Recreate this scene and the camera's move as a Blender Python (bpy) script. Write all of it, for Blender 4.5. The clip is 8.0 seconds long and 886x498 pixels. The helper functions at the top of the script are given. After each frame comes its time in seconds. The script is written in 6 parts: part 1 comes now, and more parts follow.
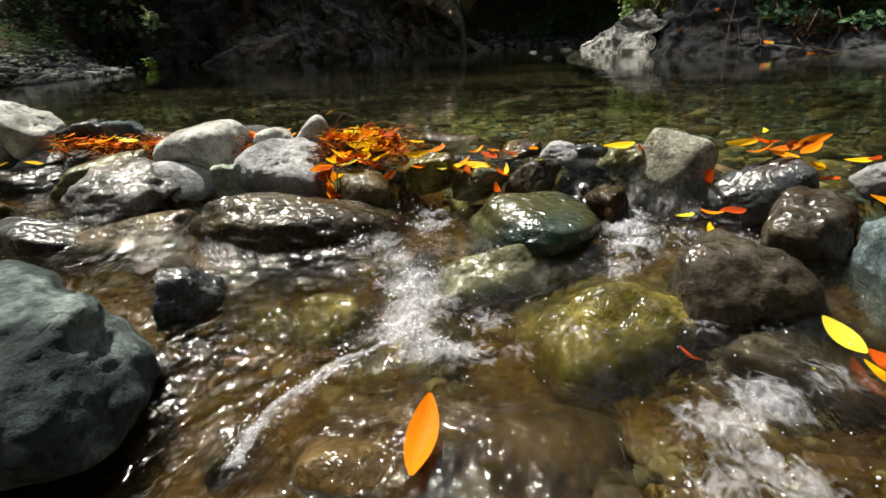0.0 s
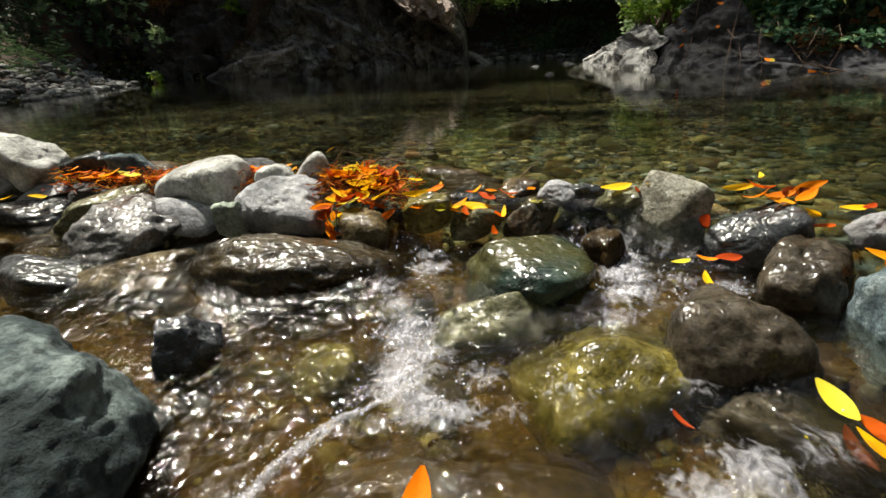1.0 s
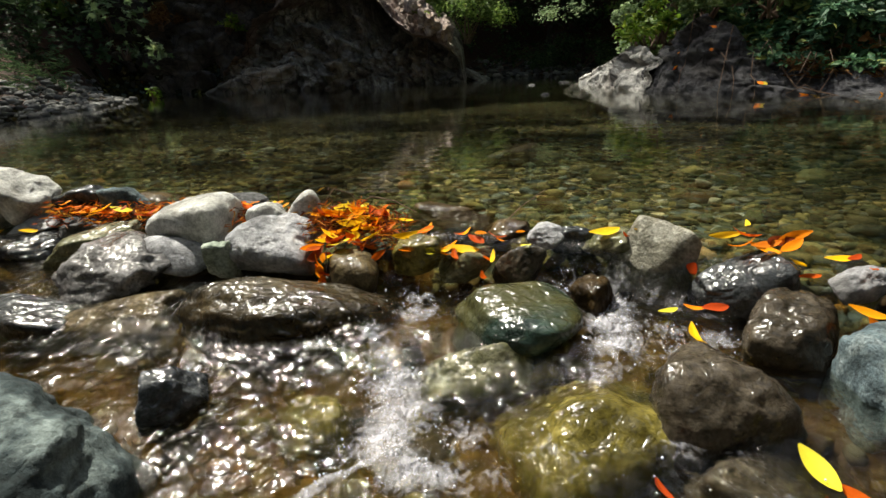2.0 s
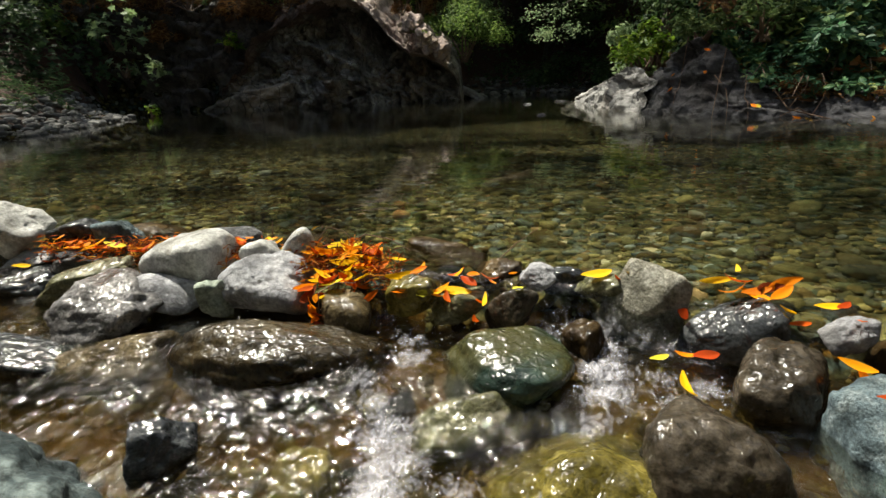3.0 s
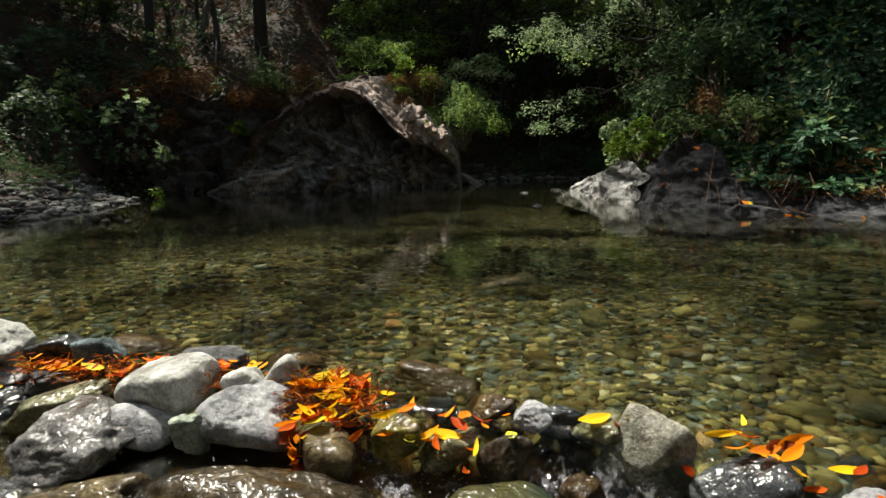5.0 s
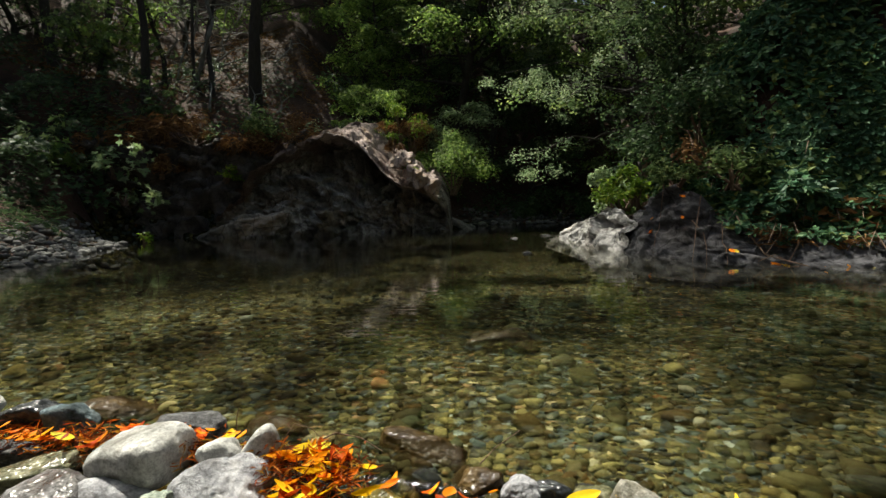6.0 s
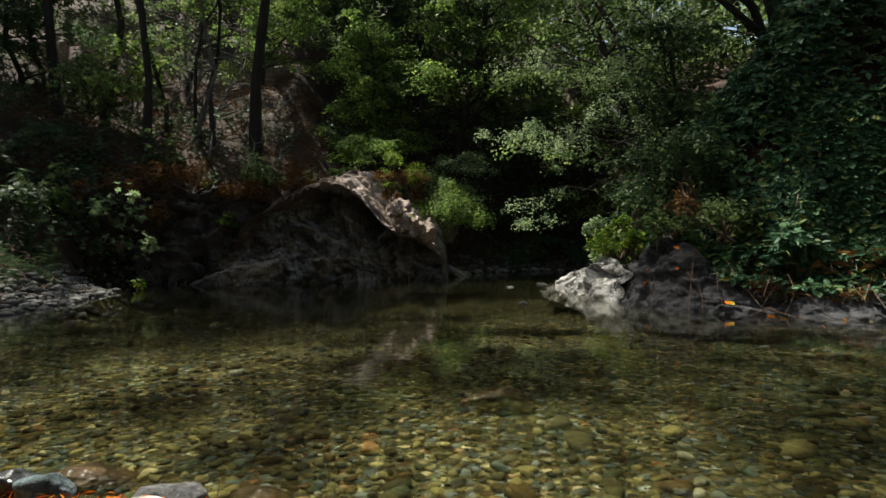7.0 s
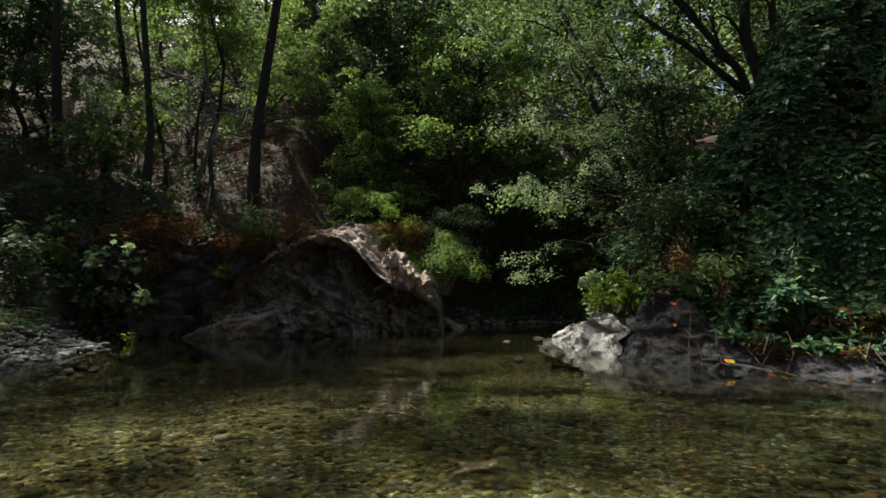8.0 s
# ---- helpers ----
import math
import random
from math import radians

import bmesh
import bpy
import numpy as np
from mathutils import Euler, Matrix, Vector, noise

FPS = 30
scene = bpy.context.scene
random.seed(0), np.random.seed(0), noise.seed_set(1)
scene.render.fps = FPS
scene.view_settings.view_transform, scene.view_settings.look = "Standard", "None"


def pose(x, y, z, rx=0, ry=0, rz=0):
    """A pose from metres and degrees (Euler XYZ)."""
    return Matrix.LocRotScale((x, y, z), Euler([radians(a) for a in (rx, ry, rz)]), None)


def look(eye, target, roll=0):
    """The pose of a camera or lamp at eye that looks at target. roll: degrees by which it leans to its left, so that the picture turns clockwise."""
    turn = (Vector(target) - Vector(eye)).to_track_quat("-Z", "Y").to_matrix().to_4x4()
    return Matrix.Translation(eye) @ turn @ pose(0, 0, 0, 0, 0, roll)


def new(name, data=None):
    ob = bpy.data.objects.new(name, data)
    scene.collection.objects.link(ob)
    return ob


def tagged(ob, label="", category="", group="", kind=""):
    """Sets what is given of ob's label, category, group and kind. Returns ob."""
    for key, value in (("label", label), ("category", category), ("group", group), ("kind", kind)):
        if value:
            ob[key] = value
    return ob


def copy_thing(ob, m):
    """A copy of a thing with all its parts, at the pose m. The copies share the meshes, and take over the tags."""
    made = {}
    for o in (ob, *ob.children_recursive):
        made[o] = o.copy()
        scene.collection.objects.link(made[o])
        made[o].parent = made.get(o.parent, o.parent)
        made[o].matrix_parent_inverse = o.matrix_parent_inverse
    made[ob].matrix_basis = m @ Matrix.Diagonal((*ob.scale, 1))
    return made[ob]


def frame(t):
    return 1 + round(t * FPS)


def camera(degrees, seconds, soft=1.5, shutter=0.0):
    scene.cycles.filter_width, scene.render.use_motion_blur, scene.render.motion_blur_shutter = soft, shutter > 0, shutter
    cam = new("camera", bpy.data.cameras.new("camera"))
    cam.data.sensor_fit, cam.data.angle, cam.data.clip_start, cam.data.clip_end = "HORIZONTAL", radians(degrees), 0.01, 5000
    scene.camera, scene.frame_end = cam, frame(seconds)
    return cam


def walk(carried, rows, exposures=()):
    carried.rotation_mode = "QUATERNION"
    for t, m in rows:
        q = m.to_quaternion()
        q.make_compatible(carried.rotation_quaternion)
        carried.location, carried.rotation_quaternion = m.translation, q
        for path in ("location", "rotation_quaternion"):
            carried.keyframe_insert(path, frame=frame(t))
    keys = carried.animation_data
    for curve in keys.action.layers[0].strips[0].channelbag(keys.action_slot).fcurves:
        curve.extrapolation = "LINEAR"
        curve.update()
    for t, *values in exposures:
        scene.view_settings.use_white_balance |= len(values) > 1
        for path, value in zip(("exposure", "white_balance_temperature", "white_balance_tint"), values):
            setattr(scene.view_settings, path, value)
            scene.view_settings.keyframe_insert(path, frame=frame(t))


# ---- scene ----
cam = camera(79.0, 8.0)
PATH = [
    (0, (0.332, 0.33, 0.273), (0.093, 2.176, -0.457), -2.7),
    (0.5, (0.337, 0.339, 0.305), (0.09, 2.187, -0.42), -2.7),
    (1, (0.344, 0.351, 0.343), (0.094, 2.208, -0.358), -2.7),
    (1.5, (0.354, 0.364, 0.378), (0.107, 2.231, -0.296), -2.5),
    (3, (0.375, 0.394, 0.472), (0.143, 2.284, -0.139), -2.1),
    (3.5, (0.379, 0.407, 0.505), (0.143, 2.315, -0.047), -1.9),
    (4, (0.383, 0.425, 0.536), (0.148, 2.352, 0.055), -1.7),
    (4.5, (0.384, 0.446, 0.566), (0.15, 2.39, 0.161), -1.4),
    (6, (0.4, 0.486, 0.65), (0.209, 2.469, 0.468), -1.0),
    (6.5, (0.409, 0.495, 0.682), (0.23, 2.485, 0.591), -0.9),
    (7, (0.413, 0.5, 0.705), (0.237, 2.492, 0.69), -0.7),
    (7.5, (0.419, 0.515, 0.736), (0.252, 2.507, 0.809), -0.6),
    (8, (0.431, 0.531, 0.772), (0.269, 2.517, 0.94), -0.6),
]
walk(cam, [(t, look(eye, target, roll)) for t, eye, target, roll in PATH])


# ---- light: a high sun ahead and to the left, clear sky ----
SUN_EL, SUN_AZ = 58.0, -45.0     # degrees; azimuth from +y towards +x
sun_dir = Vector((math.sin(radians(SUN_AZ)) * math.cos(radians(SUN_EL)), math.cos(radians(SUN_AZ)) * math.cos(radians(SUN_EL)), math.sin(radians(SUN_EL))))
world = bpy.data.worlds.new("sky")
scene.world = world
world.use_nodes = True
wt = world.node_tree
sky = wt.nodes.new("ShaderNodeTexSky")
sky.sky_type = "NISHITA"
sky.sun_disc = False
sky.dust_density, sky.air_density = 4.0, 0.9
sky.sun_elevation, sky.sun_rotation = radians(SUN_EL), radians(SUN_AZ)
wt.links.new(sky.outputs[0], wt.nodes["Background"].inputs[0])
wt.nodes["Background"].inputs[1].default_value = 0.098
lamp = new("sun", bpy.data.lights.new("sun", "SUN"))
scene.view_settings.exposure = 0.93
scene.view_settings.use_white_balance = True
scene.view_settings.white_balance_temperature, scene.view_settings.white_balance_tint = 6950, 2
lamp.data.energy, lamp.data.angle, lamp.data.color = 5.6, radians(0.6), (1.0, 0.96, 0.9)
lamp.matrix_world = look(tuple(sun_dir * 60), (0, 0, 0))


# ---- material helpers ----
class Mat:
    def __init__(self, name):
        self.m = bpy.data.materials.new(name)
        self.m.use_nodes = True
        self.t = self.m.node_tree
        self.b = self.t.nodes["Principled BSDF"]
        self.out = self.t.nodes["Material Output"]
        self.co = self.t.nodes.new("ShaderNodeTexCoord").outputs["Object"]

    def node(self, kind, **kw):
        n = self.t.nodes.new("ShaderNode" + kind)
        for k, v in kw.items():
            n.inputs[k].default_value = v
        return n

    def link(self, a, b):
        self.t.links.new(a, b)
        return b

    def noise(self, scale, detail=5.0, rough=0.55, vec=None, distortion=0.0):
        n = self.node("TexNoise", Scale=scale, Detail=detail, Roughness=rough, Distortion=distortion)
        self.link(vec or self.co, n.inputs["Vector"])
        return n.outputs["Fac"]

    def voronoi(self, scale, feature="F1", out="Distance"):
        n = self.node("TexVoronoi", Scale=scale)
        n.feature = feature
        self.link(self.co, n.inputs["Vector"])
        return n.outputs[out]

    def ramp(self, fac, *stops):
        n = self.t.nodes.new("ShaderNodeValToRGB")
        e = n.color_ramp.elements
        while len(e) < len(stops):
            e.new(0.5)
        for el, (p, c) in zip(e, stops):
            el.position = p
            el.color = (*c, 1.0) if len(c) == 3 else c
        self.link(fac, n.inputs[0])
        return n.outputs[0]

    def mix(self, fac, a, b, blend="MIX"):
        n = self.t.nodes.new("ShaderNodeMix")
        n.data_type, n.blend_type = "RGBA", blend
        for sock, v in ((n.inputs[0], fac), (n.inputs[6], a), (n.inputs[7], b)):
            if isinstance(v, (int, float)):
                sock.default_value = v
            elif isinstance(v, tuple):
                sock.default_value = (*v, 1.0)
            else:
                self.link(v, sock)
        return n.outputs[2]

    def math(self, op, a, b=0.0):
        n = self.t.nodes.new("ShaderNodeMath")
        n.operation = op
        for sock, v in zip(n.inputs, (a, b)):
            if isinstance(v, (int, float)):
                sock.default_value = v
            else:
                self.link(v, sock)
        return n.outputs[0]

    def bump(self, height, strength=0.5, distance=0.01):
        n = self.node("Bump", Strength=strength, Distance=distance)
        self.link(height, n.inputs["Height"])
        return n.outputs[0]

    def done(self, color=None, rough=None, normal=None, coat=0.0, spec=None):
        if color is not None:
            self.link(color, self.b.inputs["Base Color"])
        if rough is not None:
            if isinstance(rough, (int, float)):
                self.b.inputs["Roughness"].default_value = rough
            else:
                self.link(rough, self.b.inputs["Roughness"])
        if normal is not None:
            self.link(normal, self.b.inputs["Normal"])
        self.b.inputs["Coat Weight"].default_value = coat
        self.b.inputs["Coat Roughness"].default_value = 0.14
        if coat:
            film = self.math("ADD", self.noise(34, 2, 0.5, None, 0.8), self.math("MULTIPLY", self.noise(95, 2), 0.2))
            self.link(self.bump(film, 1.0, 0.012), self.b.inputs["Coat Normal"])
        if spec is not None:
            self.b.inputs["Specular IOR Level"].default_value = spec
        return self.m


def stone_mat(name, dark, mid, light, wet=False, vein=None, speck=0.0, scale=14.0, moss=None, gloss=0.9, grain=0.8):
    """Natural stone: blotched, veined, pitted and speckled; wet stone carries a clear film."""
    m = Mat(name)
    info = m.t.nodes.new("ShaderNodeObjectInfo").outputs["Random"]
    shift = m.node("Mapping")
    m.link(m.co, shift.inputs["Vector"])
    cmb = m.t.nodes.new("ShaderNodeCombineXYZ")
    for k in range(3):
        m.link(m.math("MULTIPLY", info, 9.0 + 4 * k), cmb.inputs[k])
    m.link(cmb.outputs[0], shift.inputs["Location"])
    m.co = shift.outputs[0]
    a = m.noise(scale, 7, 0.66, distortion=0.5)
    c = m.ramp(a, (0.3, dark), (0.5, mid), (0.68, light))
    blot = m.noise(scale * 0.45, 4, 0.6, None, 0.8)
    c = m.mix(0.75, c, m.ramp(blot, (0.36, (0.42, 0.4, 0.37)), (0.52, (1.0, 1.0, 1.0)), (0.68, (1.3, 1.28, 1.25))), "MULTIPLY")
    g = m.noise(scale * 8, 5, 0.75)
    c = m.mix(grain, c, m.ramp(g, (0.34, (0.3, 0.3, 0.3)), (0.52, (1, 1, 1)), (0.68, (1.5, 1.5, 1.5))), "MULTIPLY")
    pit = m.voronoi(scale * 5)
    if speck:
        c = m.mix(m.math("MULTIPLY", m.math("LESS_THAN", pit, 0.24), speck), c, dark)
    crack = m.node("TexVoronoi", Scale=scale * 0.55)
    crack.feature = "DISTANCE_TO_EDGE"
    bent = m.node("TexNoise", Scale=scale * 0.8, Detail=4.0)
    m.link(m.co, bent.inputs["Vector"])
    m.link(m.mix(0.22, m.co, bent.outputs["Color"]), crack.inputs["Vector"])
    line = m.ramp(crack.outputs["Distance"], (0.0, (1, 1, 1)), (0.018, (0, 0, 0)))
    c = m.mix(m.math("MULTIPLY", line, m.math("MULTIPLY", blot, 0.12)), c, vein or tuple(v * 0.5 for v in dark))
    if moss:
        c = m.mix(m.math("MULTIPLY", m.ramp(m.noise(scale * 0.6, 5), (0.48, (0, 0, 0)), (0.62, (1, 1, 1))), 0.75), c, moss)
    h = m.math("ADD", m.noise(scale * 2.2, 8, 0.7), m.math("MULTIPLY", g, 0.3))
    h = m.math("SUBTRACT", h, m.math("MULTIPLY", line, 0.07))
    r = m.ramp(g, (0.3, (0.3,) * 3 if wet else (0.75,) * 3), (0.7, (0.5,) * 3 if wet else (0.95,) * 3))
    return m.done(c, r, m.bump(h, 0.8 if not wet else 0.5, 0.02), gloss if wet else 0.0, 0.04 if wet else 0.12)


M_WHITE = stone_mat("pale_dry_stone", (0.2, 0.2, 0.19), (0.46, 0.455, 0.44), (0.72, 0.715, 0.7), speck=0.25, scale=16, grain=0.5)
M_GREY = stone_mat("grey_dry_stone", (0.12, 0.12, 0.13), (0.32, 0.32, 0.345), (0.54, 0.54, 0.565), speck=0.2, scale=16, grain=0.5)
M_SLATE = stone_mat("dark_stone", (0.01, 0.012, 0.014), (0.027, 0.029, 0.033), (0.07, 0.075, 0.08), wet=True)
M_BLUE = stone_mat("blue_grey_stone", (0.05, 0.07, 0.085), (0.12, 0.16, 0.18), (0.26, 0.31, 0.33), speck=0.6, scale=24)
M_PALEGREEN = stone_mat("pale_green_stone", (0.2, 0.24, 0.2), (0.36, 0.4, 0.34), (0.5, 0.52, 0.48))
M_GREEN = stone_mat("wet_green_stone", (0.005, 0.01, 0.008), (0.014, 0.028, 0.022), (0.042, 0.064, 0.05), wet=True, scale=8, moss=(0.05, 0.045, 0.012))
M_OLIVE = stone_mat("wet_olive_stone", (0.03, 0.024, 0.005), (0.095, 0.077, 0.014), (0.2, 0.165, 0.045), wet=True, scale=10, gloss=0.9)
M_OLIVEGREY = stone_mat("wet_banded_stone", (0.03, 0.032, 0.016), (0.12, 0.118, 0.062), (0.33, 0.32, 0.225), wet=True, scale=13)
M_BROWN = stone_mat("wet_brown_stone", (0.014, 0.008, 0.003), (0.042, 0.025, 0.008), (0.095, 0.062, 0.024), wet=True, scale=10, gloss=0.3)
M_TAN = stone_mat("wet_tan_stone", (0.03, 0.021, 0.01), (0.075, 0.056, 0.028), (0.16, 0.125, 0.07), wet=True, scale=22, gloss=0.4)
M_ROUGH = stone_mat("rough_grey_stone", (0.03, 0.028, 0.028), (0.11, 0.105, 0.108), (0.3, 0.29, 0.295), wet=True, speck=0.6, scale=16, gloss=0.8)
M_WETBROWN = stone_mat("glossy_brown_stone", (0.01, 0.007, 0.003), (0.028, 0.019, 0.008), (0.07, 0.052, 0.026), wet=True, scale=10)
M_SLAB = stone_mat("olive_grey_slab", (0.07, 0.066, 0.052), (0.2, 0.19, 0.155), (0.45, 0.435, 0.39), speck=0.3, scale=15, grain=0.6)
M_DRYGREY = stone_mat("dull_grey_stone", (0.03, 0.03, 0.033), (0.1, 0.1, 0.105), (0.2, 0.2, 0.205), scale=20)
M_GREYBROWN = stone_mat("wet_grey_brown_stone", (0.012, 0.009, 0.006), (0.037, 0.029, 0.02), (0.085, 0.069, 0.052), wet=True, scale=12, gloss=0.75)
# near-black colour that stands in for the boulder's shadow on the water
M_SHADE_BLACK = stone_mat("shade_black_stone", (0.004, 0.004, 0.005), (0.012, 0.012, 0.013), (0.03, 0.03, 0.032))
M_BOULDER = stone_mat("green_grey_boulder", (0.008, 0.012, 0.013), (0.036, 0.048, 0.052), (0.15, 0.18, 0.18), speck=0.4, scale=7)


def cobble_mat(name, stops, wet, use_object=True, dim=1.0):
    m = Mat(name)
    if use_object:
        rnd = m.t.nodes.new("ShaderNodeObjectInfo").outputs["Random"]
    else:
        rnd = m.t.nodes.new("ShaderNodeNewGeometry").outputs["Random Per Island"]
    c = m.ramp(rnd, *[(p, tuple(v * dim for v in col)) for p, col in stops])
    n = m.noise(26, 5, 0.65)
    c = m.mix(0.7, c, m.ramp(n, (0.3, (0.45, 0.45, 0.42)), (0.7, (1.5, 1.48, 1.4))), "MULTIPLY")
    return m.done(c, 0.9, m.bump(n, 0.3, 0.008), 0.0, 0.0 if wet else 0.3)


BED_STOPS = [(0.0, (0.012, 0.01, 0.006)), (0.09, (0.05, 0.036, 0.014)), (0.18, (0.026, 0.034, 0.02)), (0.27, (0.085, 0.08, 0.034)), (0.36, (0.018, 0.014, 0.008)),
             (0.45, (0.045, 0.056, 0.032)), (0.53, (0.055, 0.034, 0.014)), (0.6, (0.13, 0.115, 0.042)), (0.67, (0.026, 0.03, 0.03)), (0.74, (0.06, 0.082, 0.074)), (0.8, (0.02, 0.016, 0.01)),
             (0.87, (0.21, 0.19, 0.075)), (0.92, (0.045, 0.045, 0.03)), (0.96, (0.16, 0.2, 0.185)), (0.98, (0.3, 0.27, 0.15)), (1.0, (0.13, 0.05, 0.015))]
M_COBBLE = cobble_mat("pool_cobble", BED_STOPS, True, True, 1.25)
M_COBBLE_REST = cobble_mat("pool_cobble_far", BED_STOPS, True, False, 1.25)
GRAVEL_STOPS = [(0.0, (0.035, 0.034, 0.035)), (0.4, (0.09, 0.088, 0.088)), (0.8, (0.16, 0.157, 0.155)), (1.0, (0.27, 0.265, 0.26))]
M_STREAMBED = cobble_mat("stream_pebble", [(0.0, (0.04, 0.022, 0.006)), (0.3, (0.15, 0.08, 0.018)), (0.55, (0.1, 0.085, 0.03)), (0.8, (0.24, 0.2, 0.07)), (1.0, (0.07, 0.07, 0.055))], True, False, 0.65)
M_GRAVEL = cobble_mat("dry_gravel", GRAVEL_STOPS, False, False)


def bed_mat(name, amber, dim=1.0, cell=22.0):
    """A bed of small packed stones with silt between them; each stone takes its own tone."""
    m = Mat(name)
    v = m.node("TexVoronoi", Scale=cell, Randomness=1.0)
    wob = m.node("TexNoise", Scale=cell * 0.8, Detail=2.0)
    m.link(m.co, wob.inputs["Vector"])
    m.link(m.mix(0.06, m.co, wob.outputs["Color"]), v.inputs["Vector"])
    sep = m.t.nodes.new("ShaderNodeSeparateColor")
    m.link(v.outputs["Color"], sep.inputs[0])
    c = m.ramp(sep.outputs[0], *BED_STOPS)
    c = m.mix(amber, c, m.ramp(m.noise(6, 6, 0.6), (0.3, (0.03, 0.016, 0.004)), (0.5, (0.11, 0.055, 0.011)), (0.7, (0.18, 0.12, 0.03))))
    rim = m.ramp(v.outputs["Distance"], (0.42, (1.0,) * 3), (0.7, (0.35, 0.33, 0.28)))
    c = m.mix(0.9 - 0.5 * amber, c, rim, "MULTIPLY")
    f = m.noise(40, 5, 0.65)
    c = m.mix(0.6, c, m.ramp(f, (0.3, (0.5,) * 3), (0.7, (1.4,) * 3)), "MULTIPLY")
    c = m.mix(1.0, c, (dim, dim, dim), "MULTIPLY")
    h = m.math("SUBTRACT", m.math("MULTIPLY", f, 0.4), v.outputs["Distance"])
    return m.done(c, 0.95, m.bump(h, 0.6, 0.012), 0.0, 0.0)


def soil_mat():
    m = Mat("forest_soil")
    c = m.ramp(m.noise(0.8, 8, 0.65), (0.3, (0.014, 0.008, 0.005)), (0.5, (0.036, 0.016, 0.009)), (0.64, (0.07, 0.03, 0.016)), (0.78, (0.024, 0.018, 0.008)))
    f = m.noise(22, 6, 0.7)
    c = m.mix(0.7, c, m.ramp(f, (0.3, (0.4, 0.36, 0.33)), (0.7, (1.5, 1.4, 1.3))), "MULTIPLY")
    return m.done(c, 0.95, m.bump(f, 0.8, 0.05))


def bedrock_mat(name, dark, mid, light, stain):
    m = Mat(name)
    a = m.noise(2.2, 9, 0.68, distortion=0.6)
    c = m.ramp(a, (0.3, dark), (0.5, mid), (0.7, light))
    s = m.noise(1.1, 5, 0.6)
    c = m.mix(m.ramp(s, (0.52, (0, 0, 0)), (0.66, (0.8, 0.8, 0.8))), c, stain)
    f = m.noise(18, 8, 0.72)
    c = m.mix(0.65, c, m.ramp(f, (0.3, (0.4,) * 3), (0.7, (1.45,) * 3)), "MULTIPLY")
    k = m.voronoi(3.4, "DISTANCE_TO_EDGE")
    c = m.mix(m.ramp(k, (0.0, (0.75,) * 3), (0.04, (0, 0, 0))), c, tuple(v * 0.35 for v in dark))
    h = m.math("ADD", m.math("MULTIPLY", a, 1.5), m.math("MULTIPLY", f, 0.35))
    return m.done(c, 0.88, m.bump(h, 0.9, 0.06))


M_BED, M_SOIL = bed_mat("stream_bed", 0.75, 0.6, 34.0), soil_mat()
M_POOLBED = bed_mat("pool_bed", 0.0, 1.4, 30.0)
# the same bed dimmed: tree shade over the far, deeper pool, in its colour
M_POOLBED_SHADED = bed_mat("pool_bed_shaded", 0.0, 0.6, 16.0)
# ledge darkened for its shade, point rock paled for the sun on it
M_LEDGE = bedrock_mat("shade_toned_ledge", (0.014, 0.014, 0.017), (0.042, 0.041, 0.048), (0.105, 0.103, 0.113), (0.04, 0.03, 0.024))
M_POINT = bedrock_mat("sun_paled_rock", (0.09, 0.09, 0.09), (0.26, 0.25, 0.245), (0.46, 0.45, 0.43), (0.12, 0.09, 0.07))
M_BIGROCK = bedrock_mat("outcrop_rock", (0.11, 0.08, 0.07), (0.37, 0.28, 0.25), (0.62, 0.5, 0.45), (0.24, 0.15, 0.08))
# a darker copy of the outcrop's rock, with the hollow's shade in its colour
M_FACE = bedrock_mat("shade_toned_rock_face", (0.02, 0.018, 0.015), (0.14, 0.125, 0.11), (0.5, 0.47, 0.43), (0.16, 0.1, 0.05))
M_DUFF = bedrock_mat("rock_under_needles", (0.035, 0.02, 0.014), (0.12, 0.08, 0.065), (0.3, 0.23, 0.2), (0.1, 0.045, 0.02))
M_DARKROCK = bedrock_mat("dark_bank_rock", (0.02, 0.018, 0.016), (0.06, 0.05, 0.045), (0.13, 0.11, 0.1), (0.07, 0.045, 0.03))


def leaf_mat(name, stops, trans=0.35, rough=0.5, use_object=False):
    """Leaf blades: colour by leaf, thin enough to let some light through."""
    m = Mat(name)
    if use_object:
        rnd = m.t.nodes.new("ShaderNodeObjectInfo").outputs["Random"]
    else:
        rnd = m.t.nodes.new("ShaderNodeNewGeometry").outputs["Random Per Island"]
    c = m.ramp(rnd, *stops)
    c = m.mix(0.5, c, m.ramp(m.noise(9 if not use_object else 60, 3), (0.3, (0.6,) * 3), (0.7, (1.3,) * 3)), "MULTIPLY")
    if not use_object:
        # broad random patches, from dark and cool to bright and warm
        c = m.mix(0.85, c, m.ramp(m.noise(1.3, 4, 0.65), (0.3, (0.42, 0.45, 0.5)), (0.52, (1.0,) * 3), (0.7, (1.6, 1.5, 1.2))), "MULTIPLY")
    m.done(c, rough, None, 0.0, 0.05 if use_object else 0.15)
    tr = m.node("BsdfTranslucent")
    m.link(c, tr.inputs["Color"])
    mx = m.node("MixShader", Fac=trans)
    m.link(m.b.outputs[0], mx.inputs[1])
    m.link(tr.outputs[0], mx.inputs[2])
    m.link(mx.outputs[0], m.out.inputs["Surface"])
    return m.m


